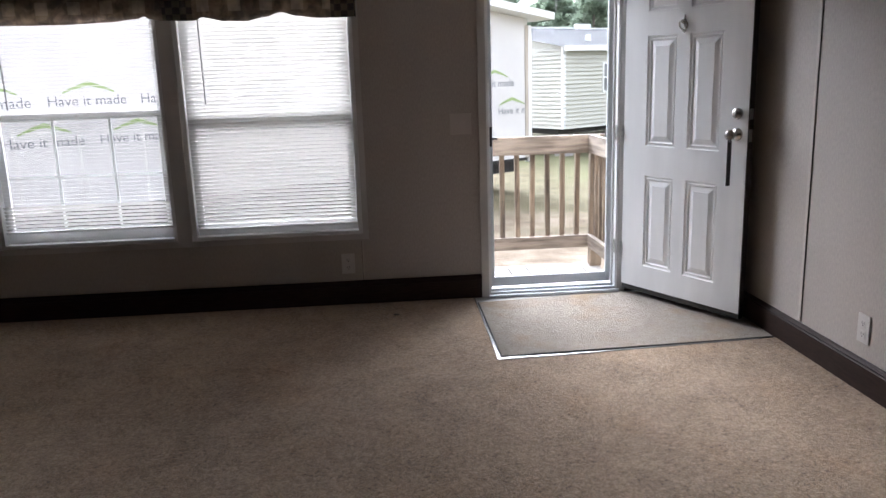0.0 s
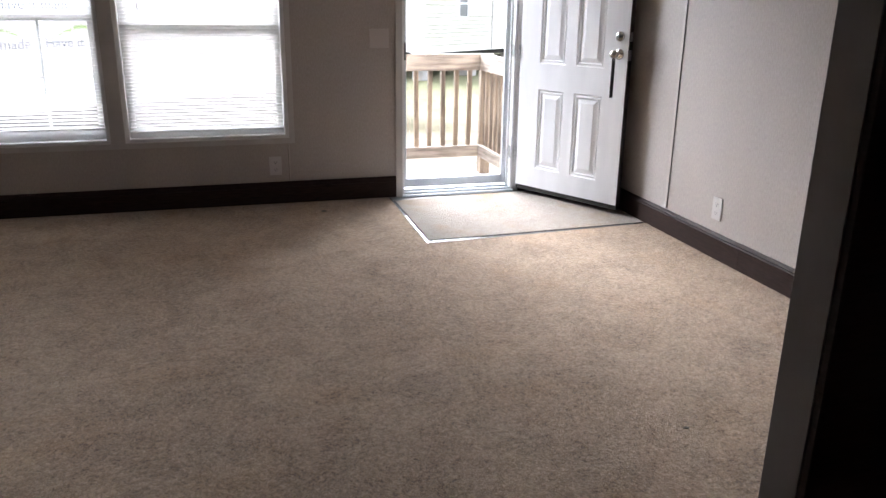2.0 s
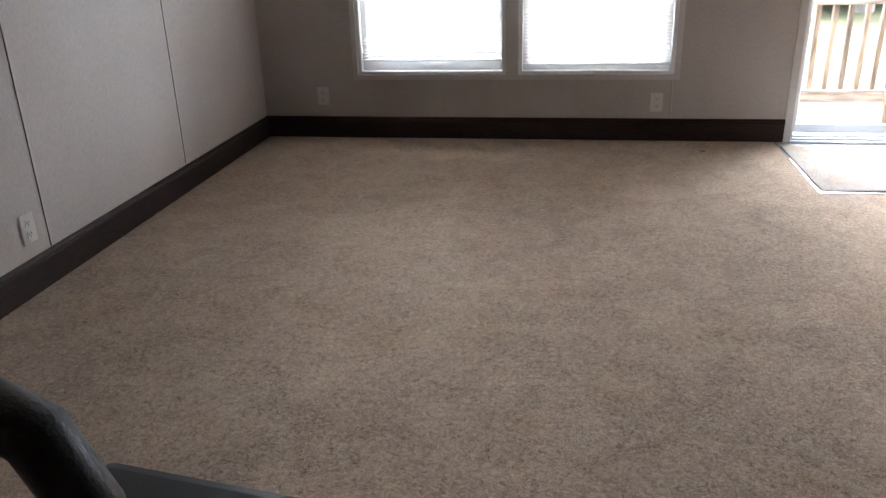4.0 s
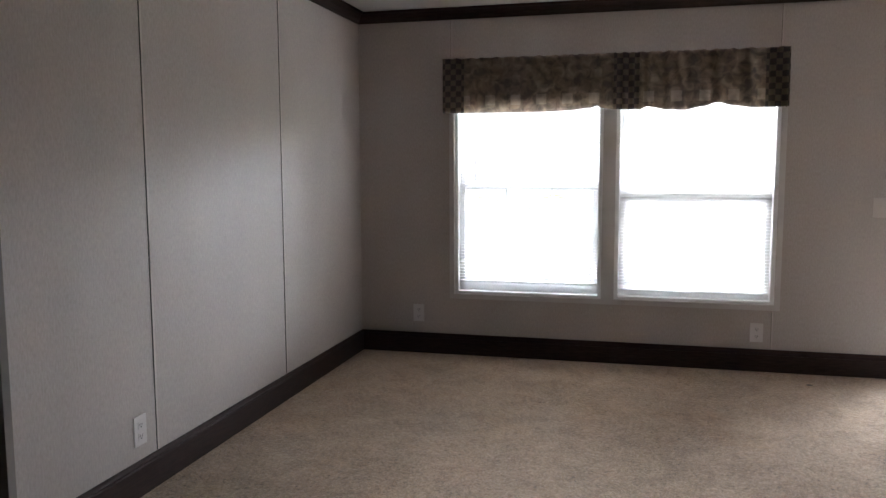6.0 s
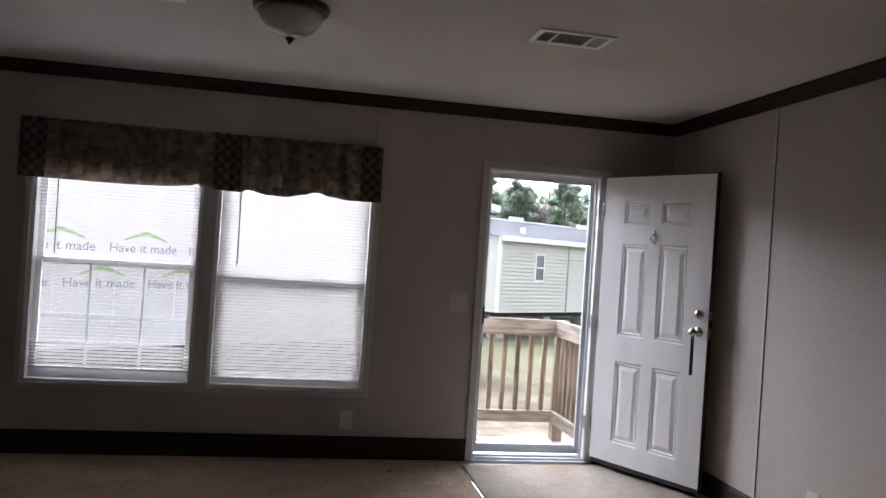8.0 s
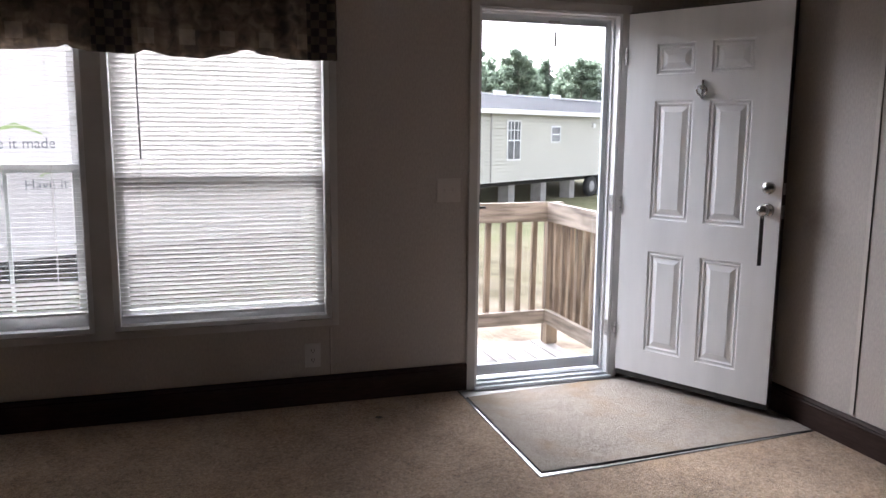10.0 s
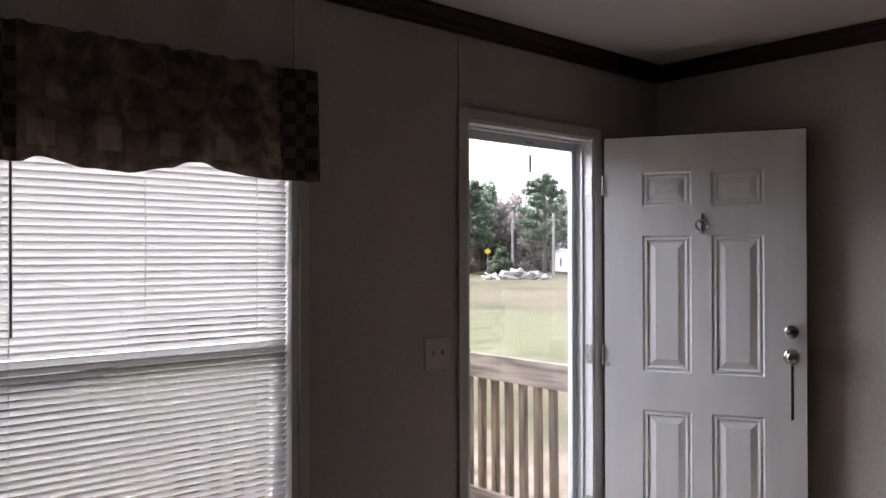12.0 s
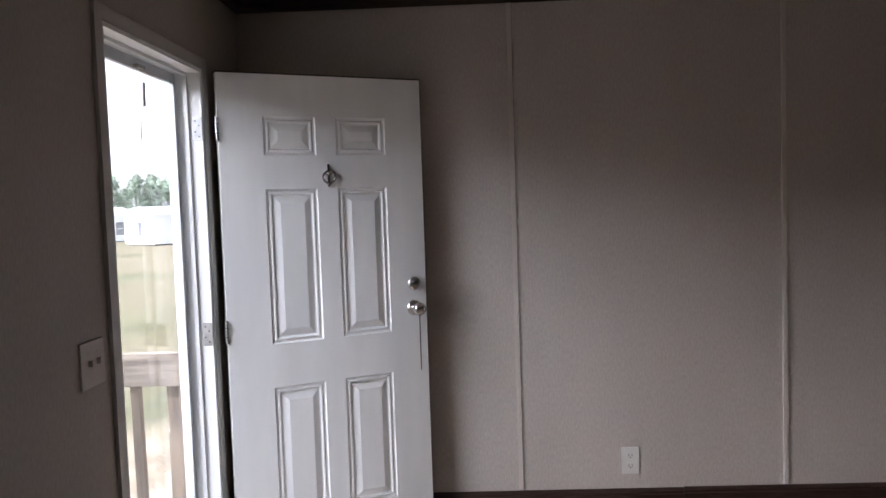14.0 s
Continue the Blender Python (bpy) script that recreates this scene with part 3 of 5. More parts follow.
for a, b, o in (((XW, 0, 0), (0.0, 0, 0), (0, -1, 0)), ((0.91, 0, -0.008), (XE, 0, -0.008), (0, -1, 0)), ((XE, 0, -0.008), (XE, -1.95, -0.006), (-1, 0, 0)),
                ((XE, -1.953, -0.004), (XE, SY1, -0.004), (-1, 0, 0)),
                ((XW, 0, 0), (XW, YW, 0), (1, 0, 0)), ((SX, SY1, 0), (XE, SY1, 0), (0, 1, 0)), ((SX, SY0, 0), (SX, SY1 + 0.02, 0), (-1, 0, 0)), ((SX, SY0, 0), (XE, SY0, 0), (0, -1, 0))):
    moulding("baseboard", BASE, a, b, o, "dark espresso baseboard with a beaded cap")

# casing round the hall opening
hall_case = thing("hall_opening", pose(XW, YW, 0), "cased opening to the hall, coloured dark for shade", "opening", kind="structure")
part("casing", boxes((XW - T - 0.004, XW + 0.006, YW - 0.03, YW + 0.003, 0, 2.08)), SHADE_WALL, hall_case)


# ---------- windows ----------
def window(name, x0, x1, mid, grille=()):
    w = thing(name, pose((x0 + x1) / 2, 0.06, WZ0), "white vinyl single-hung window behind a mini blind", "window", kind="structure")
    f = 0.026
    for nm, b in (("jamb", (x0, x0 + f, 0.004, 0.11, WZ0, WZ1)), ("jamb", (x1 - f, x1, 0.004, 0.11, WZ0, WZ1)),
                  ("head", (x0 + f, x1 - f, 0.004, 0.11, WZ1 - f, WZ1)), ("sill", (x0 + f, x1 - f, 0.004, 0.11, WZ0, WZ0 + 0.022))):
        part(nm, boxes(b, bevel=0.002), VINYL, w)
    for y, z0, z1, foot in ((0.062, WZ0 + 0.022, mid + 0.02, 0.064), (0.088, mid - 0.02, WZ1 - f, 0.035)):
        s = part("sash", boxes((x0 + f, x0 + f + 0.04, y, y + 0.022, z0, z1), (x1 - f - 0.04, x1 - f, y, y + 0.022, z0, z1),
                               (x0 + f + 0.04, x1 - f - 0.04, y, y + 0.022, z0, z0 + foot), (x0 + f + 0.04, x1 - f - 0.04, y, y + 0.022, z1 - 0.026, z1)), VINYL, w)
        part("pane", boxes((x0 + f + 0.038, x1 - f - 0.038, y + 0.009, y + 0.013, z0 + foot - 0.002, z1 - 0.024)), GLASS, s)
    for fx in grille:
        x = x0 + fx * (x1 - x0)
        part("grille_bar", boxes((x - 0.008, x + 0.008, 0.0755, 0.0795, WZ0 + 0.086, mid - 0.006)), VINYL, w, "thin white grille bar")
    if grille:
        part("grille_bar", boxes((x0 + f + 0.04, x1 - f - 0.04, 0.0797, 0.0822, 0.842, 0.858)), VINYL, w, "thin white grille bar")
    part("insect_screen", boxes((x0 + f, x1 - f, 0.103, 0.105, WZ0 + 0.022, mid)), SCREEN, w, "fine grey insect screen")
    return w
window("window_1", *WX[0], 1.2, (0.348, 0.665))
window("window_2", *WX[1], 1.155)

# flat grey-white trim round both windows
trim_w = thing("window_trim", pose(-1.78, 0, WZ0), "flat pale grey trim boards around the paired windows", "trim", kind="structure")
tw = 0.034
for b in ((WX[0][0] - tw, WX[0][0], -0.009, 0, WZ0 - tw, WZ1 + tw), (WX[1][1], WX[1][1] + tw, -0.009, 0, WZ0 - tw, WZ1 + tw),
          (WX[0][0], WX[1][1], -0.009, 0, WZ0 - tw, WZ0), (WX[0][0], WX[1][1], -0.009, 0, WZ1, WZ1 + tw), (WX[0][1], WX[1][0], -0.012, 0, WZ0, WZ1)):
    part("trim_board", boxes(b, bevel=0.0015), TRIM, trim_w)


# ---------- mini blinds ----------
def slat_mesh(name, width, tilt):
    """One curved vinyl slat 25 mm deep, tilted about its length."""
    bm = bmesh.new()
    rows = []
    for k in range(5):
        v = (k / 4 - 0.5) * 0.025
        c = 0.0009 * (1 - (2 * (k / 4) - 1) ** 2)
        y, z = v * math.cos(tilt) - c * math.sin(tilt), v * math.sin(tilt) + c * math.cos(tilt)
        rows.append((bm.verts.new((-width / 2, y, z)), bm.verts.new((width / 2, y, z))))
    for a, b in zip(rows, rows[1:]):
        bm.faces.new((a[0], a[1], b[1], b[0]))
    return to_mesh(name, bm, SLAT, True)


def blind(x0, x1, bottom, tilt, label, stack=0):
    y = 0.032
    b = thing("mini_blind", pose((x0 + x1) / 2, y, bottom), label, "blind", "window blinds")
    part("headrail", boxes((x0, x1, y - 0.013, y + 0.013, WZ1 - 0.056, WZ1 - 0.028), bevel=0.002), VINYL, b)
    part("bottom_rail", boxes((x0, x1, y - 0.011, y + 0.011, bottom, bottom + 0.012), bevel=0.003), VINYL, b)
    mesh = slat_mesh("slat", x1 - x0, tilt)
    drooped = slat_mesh("slat", x1 - x0, radians(-48)) if stack else None
    pitch = 0.0215
    for i in range(stack):
        shared_part("slat", drooped, b, pose((x0 + x1) / 2, y, bottom + 0.024 + i * pitch, random.uniform(-2, 2), random.uniform(-0.05, 0.05), 0))
    first_z = bottom + 0.028 + stack * pitch
    n = int((WZ1 - 0.06 - first_z) / pitch)
    for i in range(n):
        shared_part("slat", mesh, b, pose((x0 + x1) / 2, y, first_z + i * pitch, random.uniform(-0.25, 0.25), random.uniform(-0.01, 0.01), 0))
    for fx in (0.12, 0.5, 0.88):
        x = x0 + fx * (x1 - x0)
        for dy in (-0.0135, 0.0135):
            part("ladder_cord", boxes((x - 0.0007, x + 0.0007, y + dy - 0.0006, y + dy + 0.0006, bottom + 0.01, WZ1 - 0.05)), PLATE, b)
    part("wand", tube([(x0 + 0.115, y - 0.024, WZ1 - 0.05), (x0 + 0.116, y - 0.026, 1.6), (x0 + 0.118, y - 0.022, 1.245)], 0.0035, sides=6), SLOT_WAND, b, "clear grey tilt wand")
SLOT_WAND = surface("grey_wand", (0.16, 0.16, 0.16), (0.24, 0.24, 0.24), 20, 0.3)
blind(WX[0][0] + 0.032, WX[0][1] - 0.03, 0.525, radians(-6), "white mini blind with open slats and drooping slats at its foot", 7)
blind(WX[1][0] + 0.03, WX[1][1] - 0.032, 0.497, radians(-54), "white mini blind with its slats nearly closed")


# ---------- valance ----------
def valance():
    v = thing("window_valance", pose(-1.803, -0.06, 1.9), "gathered leaf-print valance with checked bands above the windows", "valance")
    x_l, x_r, z_t = -2.908, -0.697, 2.076
    def hem(x):
        # two swags that lift to a peak, between three straight checked bands
        keys = [(-2.91, 1.705), (-2.74, 1.703), (-2.3, 1.7), (-2.05, 1.707), (-1.9, 1.722), (-1.86, 1.735), (-1.835, 1.72), (-1.76, 1.708), (-1.59, 1.705),
                (-1.55, 1.722), (-1.42, 1.7), (-1.32, 1.695), (-1.2, 1.715), (-1.13, 1.738), (-1.11, 1.738), (-1.02, 1.718), (-0.9, 1.703), (-0.69, 1.706)]
        for (a, p), (b, q) in zip(keys, keys[1:]):
            if x <= b:
                f = (x - a) / (b - a)
                return p + (q - p) * f * f * (3 - 2 * f)
        return keys[-1][1]
    def depth(x, z):
        g = 0.25 + 0.75 * max(0.0, min(1.0, (x + 1.75) / 0.9)) * (1 if x > -1.75 else 0)
        w = 0.012 * g * math.sin(33 * x + 2.4 * math.sin(5 * x) + 2.3 * z) + 0.008 * g * math.sin(81 * x + 5 * z + 2 * math.sin(9 * x))
        if -1.78 < x < -1.56:
            w += 0.007 * math.sin(120 * x + 2 * z)
        return -0.072 - w - 0.012 * (2.076 - z)
    def cloth(name, a, b, material, off, label=""):
        nx, nz = max(8, int((b - a) / 0.008)), 16
        bm = bmesh.new()
        grid = []
        for i in range(nx + 1):
            x = a + (b - a) * i / nx
            zb = hem(x)
            top_z = z_t - 0.006 + 0.004 * math.sin(90 * x) * math.sin(23 * x)
            grid.append([bm.verts.new((x, depth(x, top_z + (zb - top_z) * k / nz) - off, top_z + (zb - top_z) * k / nz)) for k in range(nz + 1)])
        for p, q in zip(grid, grid[1:]):
            for k in range(nz):
                bm.faces.new((p[k], q[k], q[k + 1], p[k + 1]))
        r = bmesh.ops.solidify(bm, geom=bm.faces[:], thickness=0.0015)
        return part(name, bm, material, v, label, smooth=True)
    for a, b in ((-2.763, -1.757), (-1.602, -0.83)):
        cloth("printed_panel", a, b, LEAF_CLOTH, 0.0, "olive and straw leaf-print cloth")
    for a, b in ((x_l, -2.758), (-1.762, -1.598), (-0.835, x_r)):
        cloth("checked_band", a, b, CHECK, 0.003, "black and tan checked band")
    part("lining", boxes((x_l + 0.01, x_r - 0.006, -0.044, -0.041, 1.748, 2.04)), LINING, v, "white lining")
    part("rod", boxes((x_l + 0.005, x_r - 0.005, -0.038, -0.032, 2.02, 2.045), (x_l + 0.005, x_l + 0.012, -0.038, -0.001, 2.02, 2.045), (x_r - 0.012, x_r - 0.005, -0.038, -0.001, 2.02, 2.045)), VINYL, v, "white flat curtain rod")
    for xe in (x_l, x_r - 0.004):
        part("side_return", boxes((xe, xe + 0.004, -0.072, -0.002, 1.708, 2.07)), CHECK, v)
valance()


# ---------- entry door ----------
frame_d = thing("door_1", pose(0.45, 0, 0), "pale painted door frame with casing and metal sill", "door frame", kind="structure")
for b in ((0.0, DX0, -0.012, 0, 0, 2.055), (DX1, 0.915, -0.012, 0, 0, 2.055), (DX0, DX1, -0.012, 0, DZ1, 2.055)):
    part("casing", boxes(b, bevel=0.002), TRIM, frame_d)
for b in ((DX0, DX0 + 0.014, -0.008, T, -0.005, DZ1), (DX1 - 0.014, DX1, -0.008, T, -0.005, DZ1), (DX0 + 0.014, DX1 - 0.014, -0.008, T, DZ1 - 0.014, DZ1),
          (DX0 + 0.014, DX0 + 0.026, 0.042, 0.056, 0.03, DZ1 - 0.014), (DX1 - 0.026, DX1 - 0.014, 0.042, 0.056, 0.03, DZ1 - 0.014), (DX0 + 0.026, DX1 - 0.026, 0.042, 0.056, DZ1 - 0.026, DZ1 - 0.014)):
    part("jamb", boxes(b, bevel=0.0015), VINYL, frame_d)
part("threshold", boxes((DX0 + 0.014, DX1 - 0.014, -0.006, T + 0.03, -0.006, 0.026), (DX0 + 0.014, DX1 - 0.014, 0.03, 0.05, 0.026, 0.036), (DX0, DX1 + 0.01, -0.03, -0.006, -0.006, 0.012), bevel=0.002), ALU, frame_d, "white metal threshold")

# full-view storm door, shut
storm = thing("storm_door", pose(0.45, 0.1, 0.036), "closed white aluminium storm door with a full glass panel", "storm door")
sx0, sx1, sz0, sz1 = DX0 + 0.016, DX1 - 0.016, 0.038, DZ1 - 0.018
for nm, b in (("stile", (sx0, sx0 + 0.026, 0.088, 0.116, sz0, sz1)), ("stile", (sx1 - 0.026, sx1, 0.088, 0.116, sz0, sz1)),
              ("top_rail", (sx0 + 0.026, sx1 - 0.026, 0.088, 0.116, sz1 - 0.034, sz1)), ("bottom_rail", (sx0 + 0.026, sx1 - 0.026, 0.088, 0.116, sz0, sz0 + 0.055))):
    part(nm, boxes(b, bevel=0.004), ALU, storm)
g = 0.008
for b in ((sx0 + 0.026, sx0 + 0.026 + g, 0.083, 0.1, sz0 + 0.055, sz1 - 0.034), (sx1 - 0.026 - g, sx1 - 0.026, 0.083, 0.1, sz0 + 0.055, sz1 - 0.034),
          (sx0 + 0.034, sx1 - 0.034, 0.083, 0.1, sz1 - 0.042, sz1 - 0.034), (sx0 + 0.034, sx1 - 0.034, 0.083, 0.1, sz0 + 0.055, sz0 + 0.063)):
    part("glazing_bead", boxes(b, bevel=0.002), ALU, storm)
part("pane", boxes((sx0 + 0.027, sx1 - 0.027, 0.1, 0.104, sz0 + 0.056, sz1 - 0.035)), GLASS, storm)
handle = part("handle", boxes((sx0 + 0.012, sx0 + 0.03, 0.07, 0.088, 0.93, 1.05), bevel=0.003), BLACK, storm, "black latch plate")
part("lever", boxes((sx0 + 0.008, sx0 + 0.06, 0.056, 0.068, 0.972, 0.986), bevel=0.004), BLACK, handle)
bracket = part("chain_bracket", boxes((0.47, 0.53, 0.07, 0.088, 1.955, 1.967), bevel=0.002), STEEL, storm, "steel chain bracket")
part("retaining_chain", tube([(0.5, 0.076, 1.957), (0.503, 0.077, 1.93), (0.498, 0.08, 1.86), (0.496, 0.081, 1.78), (0.49, 0.08, 1.705), (0.486, 0.08, 1.72), (0.487, 0.08, 1.79)], 0.0016, sides=6), STEEL, storm, "thin hanging steel chain")
part("spring", tube([(0.508, 0.074, 1.91), (0.506, 0.074, 1.83)], 0.0075, sides=8), STEEL, storm, "short steel spring")

# six-panel leaf, swung into the room
ANG = math.degrees(math.atan2(-0.755, 0.404))
leaf = thing("entry_door", pose(0.874, -0.059, 0.064, 0, 0, ANG), "open white six-panel steel entry door with brushed nickel hardware", "door")
LW, LH, LT = 0.857, 1.937, 0.042
PX, PZ = [(0.172, 0.386), (0.472, 0.689)], [(0.139, 0.688), (0.863, 1.484), (1.617, 1.772)]
def leaf_body():
    bm = bmesh.new()
    xs = [0.0, 0.172, 0.386, 0.472, 0.689, LW]
    zs = [0.0, 0.139, 0.688, 0.863, 1.484, 1.617, 1.772, LH]
    grid = [[bm.verts.new((x, 0.0, z)) for z in zs] for x in xs]
    for i in range(5):
        for k in range(7):
            if i in (1, 3) and k in (1, 3, 5):
                continue
            bm.faces.new((grid[i][k], grid[i + 1][k], grid[i + 1][k + 1], grid[i][k + 1]))
    back = [bm.verts.new(p) for p in ((0, LT, 0), (LW, LT, 0), (LW, LT, LH), (0, LT, LH))]
    bm.faces.new(reversed(back))
    bottom = [grid[i][0] for i in range(6)]
    bm.faces.new(list(reversed(bottom)) + [back[0], back[1]])
    bm.faces.new([grid[i][7] for i in range(6)] + [back[2], back[3]])
    bm.faces.new([grid[0][k] for k in range(8)] + [back[3], back[0]])
    bm.faces.new([grid[5][k] for k in reversed(range(8))] + [back[1], back[2]])
    bmesh.ops.recalc_face_normals(bm, faces=bm.faces)
    return bm
body = part("leaf", leaf_body(), DOOR_WHITE, leaf, local=True)
def panel(x0, x1, z0, z1):
    bm = bmesh.new()
    prev = None
    for inset, d in ((0, 0), (0.005, 0.006), (0.012, 0.007), (0.016, 0.003), (0.021, 0.003), (0.026, 0.009), (0.031, 0.009), (0.058, 0.001)):
        ring = [bm.verts.new(p) for p in ((x0 + inset, d, z0 + inset), (x1 - inset, d, z0 + inset), (x1 - inset, d, z1 - inset), (x0 + inset, d, z1 - inset))]
        if prev:
            for i in range(4):
                bm.faces.new((prev[i], prev[(i + 1) % 4], ring[(i + 1) % 4], ring[i]))
        prev = ring
    bm.faces.new(prev)
    return bm
for x0, x1 in PX:
    for z0, z1 in PZ:
        part("panel", panel(x0, x1, z0, z1), DOOR_WHITE, leaf, local=True)
for b in ((-0.003, LW + 0.003, 0.002, LT + 0.002, LH, LH + 0.006), (LW, LW + 0.004, 0.003, LT, 0, LH), (0, LW, 0.006, LT - 0.004, -0.03, 0)):
    part("edge_strip", boxes(b), RUBBER, leaf, "dark edge strip", local=True)
def knob_at(x, z, r, prof, name, label):
    bm = lathe([(rr * r, h) for rr, h in prof], 28, "Y")
    bm.transform(Matrix.Translation((x, 0, z)))
    return part(name, bm, NICKEL, leaf, label, local=True, smooth=True)
knob = knob_at(0.796, 0.958, 0.028, [(1.2, 0.0), (1.2, 0.005), (0.9, 0.012), (0.45, 0.016), (0.42, 0.035), (0.8, 0.042), (1.0, 0.055), (0.95, 0.068), (0.6, 0.076), (0.2, 0.078)], "door_knob", "satin nickel round knob")
dead = knob_at(0.797, 1.064, 0.03, [(1.0, 0.0), (1.0, 0.012), (0.85, 0.018), (0.5, 0.021), (0.2, 0.021)], "deadbolt", "satin nickel deadbolt")
part("cylinder", lathe([(0.014, 0.0), (0.014, 0.0235), (0.011, 0.0245), (0.003, 0.0245)], 18, "Y"), DARK_CHROME, dead, "dark key cylinder", local=True, smooth=True).data.transform(Matrix.Translation((0.797, 0, 1.064)))
part("keyway", boxes((0.7955, 0.7985, -0.0262, -0.0235, 1.056, 1.072)), SLOT, dead, local=True)
part("key_strap", tube([(0.799, -0.056, 0.945), (0.798, -0.063, 0.933), (0.796, -0.058, 0.922)], 0.004, sides=6), STEEL, leaf, "key ring", local=True)
strap = boxes((-0.011, 0.011, -0.0015, 0.0015, 0.695, 0.93), bevel=0.0005)
strap.transform(pose(0.796, -0.058, 0, 0, 0, 62))
part("lanyard", strap, BLACK, leaf, "black fabric key strap", local=True)
knocker = part("knocker", lathe([(0.013, 0), (0.013, 0.012), (0.009, 0.02), (0.003, 0.022)], 20, "Y"), DARK_CHROME, leaf, "dark chrome ring knocker with peephole", local=True, smooth=True)
knocker.data.transform(Matrix.Translation((0.433, 0, 1.546)))
ring_pts = [(0.433 + 0.026 * math.cos(a), -0.014 - 0.006 * math.sin(a), 1.532 + (0.02 if math.sin(a) > 0 else 0.028) * math.sin(a)) for a in [2 * math.pi * i / 24 for i in range(24)]]
part("ring", tube(ring_pts, 0.0048, True), DARK_CHROME, knocker, local=True, smooth=True)
part("back_plate", boxes((0.4285, 0.4375, -0.008, 0, 1.488, 1.582), bevel=0.003), DARK_CHROME, knocker, local=True)
part("striker", lathe([(0.007, 0), (0.007, 0.016), (0.004, 0.019)], 12, "Y"), DARK_CHROME, knocker, local=True, smooth=True).data.transform(Matrix.Translation((0.433, 0, 1.5)))
part("latch", boxes((LW + 0.0035, LW + 0.0055, 0.008, 0.034, 0.92, 0.985), (LW + 0.0035, LW + 0.0055, 0.008, 0.034, 1.035, 1.09)), STEEL, leaf, "steel latch plates", local=True)
for z in (0.22, 0.93, 1.72):
    hg = part("hinge", lathe([(0.0055, z - 0.045), (0.0055, z + 0.045)], 12), STEEL, leaf, "bright steel butt hinge", local=True)
    hg.data.transform(Matrix.Translation((-0.006, -0.004, 0)))
    part("hinge_plate", boxes((-0.004, 0.001, -0.001, 0.026, z - 0.045, z + 0.045)), STEEL, hg, local=True)
    for dz in (-0.018, 0.018):
        part("knuckle_gap", boxes((-0.0125, 0.0005, -0.0105, 0.0025, z + dz - 0.0012, z + dz + 0.0012)), SLOT, hg, local=True)
    jz = z + 0.064
    plate = thing("hinge_leaf", pose(DX1 - 0.015, 0.01, jz - 0.045), "steel hinge plate screwed to the door jamb", "hinge", "jamb hinge plates", kind="structure")
    part("plate", boxes((DX1 - 0.0165, DX1 - 0.0142, -0.006, 0.03, jz - 0.045, jz + 0.045), bevel=0.001), STEEL, plate)
    for dy, dz in ((0.006, -0.03), (0.02, -0.012), (0.006, 0.012), (0.02, 0.03)):
        part("screw", boxes((DX1 - 0.0172, DX1 - 0.0164, dy - 0.003, dy + 0.003, jz + dz - 0.003, jz + dz + 0.003)), SLOT, plate)

# carpet remnant in front of the door
mat = bmesh.new()
mo = [(-0.035, -0.14), (-0.043, -1.075), (1.372, -1.018), (1.378, -0.1), (0.7, -0.075)]
tv = [mat.verts.new((x, y, 0.006)) for x, y in mo]
bv = [mat.verts.new((x, y, -0.0078)) for x, y in mo]
mat.faces.new(tv); mat.faces.new(reversed(bv))
for i in range(5):
    j = (i + 1) % 5
    mat.faces.new((tv[i], bv[i], bv[j], tv[j]))
bmesh.ops.recalc_face_normals(mat, faces=mat.faces)
mat_t = thing("entry_mat", pose(0.65, -0.6, -0.008), "soiled grey-beige carpet remnant lying before the entry door", "mat")
part("carpet_piece", mat, MAT, mat_t)
part("edge_binding", tube([(-0.041, -0.14, 0.002), (-0.049, -1.08, 0.002), (1.372, -1.023, 0.002)], 0.0055, sides=6), RUBBER, mat_t, "dark frayed edge")
es = bmesh.new()
eo = [(-0.053, -0.02), (-0.071, -1.115), (0.3, -1.101), (1.3, -1.034), (1.3, -1.03), (0.3, -1.086), (-0.054, -1.09), (-0.049, -0.02)]
et = [es.verts.new((x, y, 0.004)) for x, y in eo]
eb = [es.verts.new((x, y, -0.006)) for x, y in eo]
es.faces.new(et); es.faces.new(reversed(eb))
for i in range(8):
    es.faces.new((et[i], eb[i], eb[(i + 1) % 8], et[(i + 1) % 8]))
bmesh.ops.recalc_face_normals(es, faces=es.faces)
solid("floor_gap", es, GLOSS_VINYL, "strip of glossy grey vinyl floor beside the carpet cut", "floor")


# ---------- fixtures ----------
def outlet(m):
    o = thing("wall_outlet", m, "white duplex outlet plate on the wall", "outlet", "wall outlets")
    part("plate", boxes((-0.04, 0.04, -0.006, 0, -0.062, 0.062), bevel=0.0025), PLATE, o, local=True)
    for dz in (-0.024, 0.024):
        r = part("receptacle", boxes((-0.017, 0.017, -0.0085, -0.006, dz - 0.0145, dz + 0.0145), bevel=0.001), PLATE, o, local=True)
        for b in ((-0.0085, -0.0055, -0.0092, -0.0084, dz - 0.003, dz + 0.008), (0.0055, 0.0085, -0.0092, -0.0084, dz - 0.003, dz + 0.007), (-0.003, 0.003, -0.0092, -0.0084, dz - 0.011, dz - 0.006)):
            part("slot", boxes(b), SLOT, r, local=True)
    return o
first = outlet(pose(-3.11, 0, 0.292))
copy_thing(first, pose(-0.822, 0, 0.257))
copy_thing(first, pose(XE, -1.713, 0.272, 0, 0, -90))
copy_thing(first, pose(XW, -2.65, 0.272, 0, 0, 90))

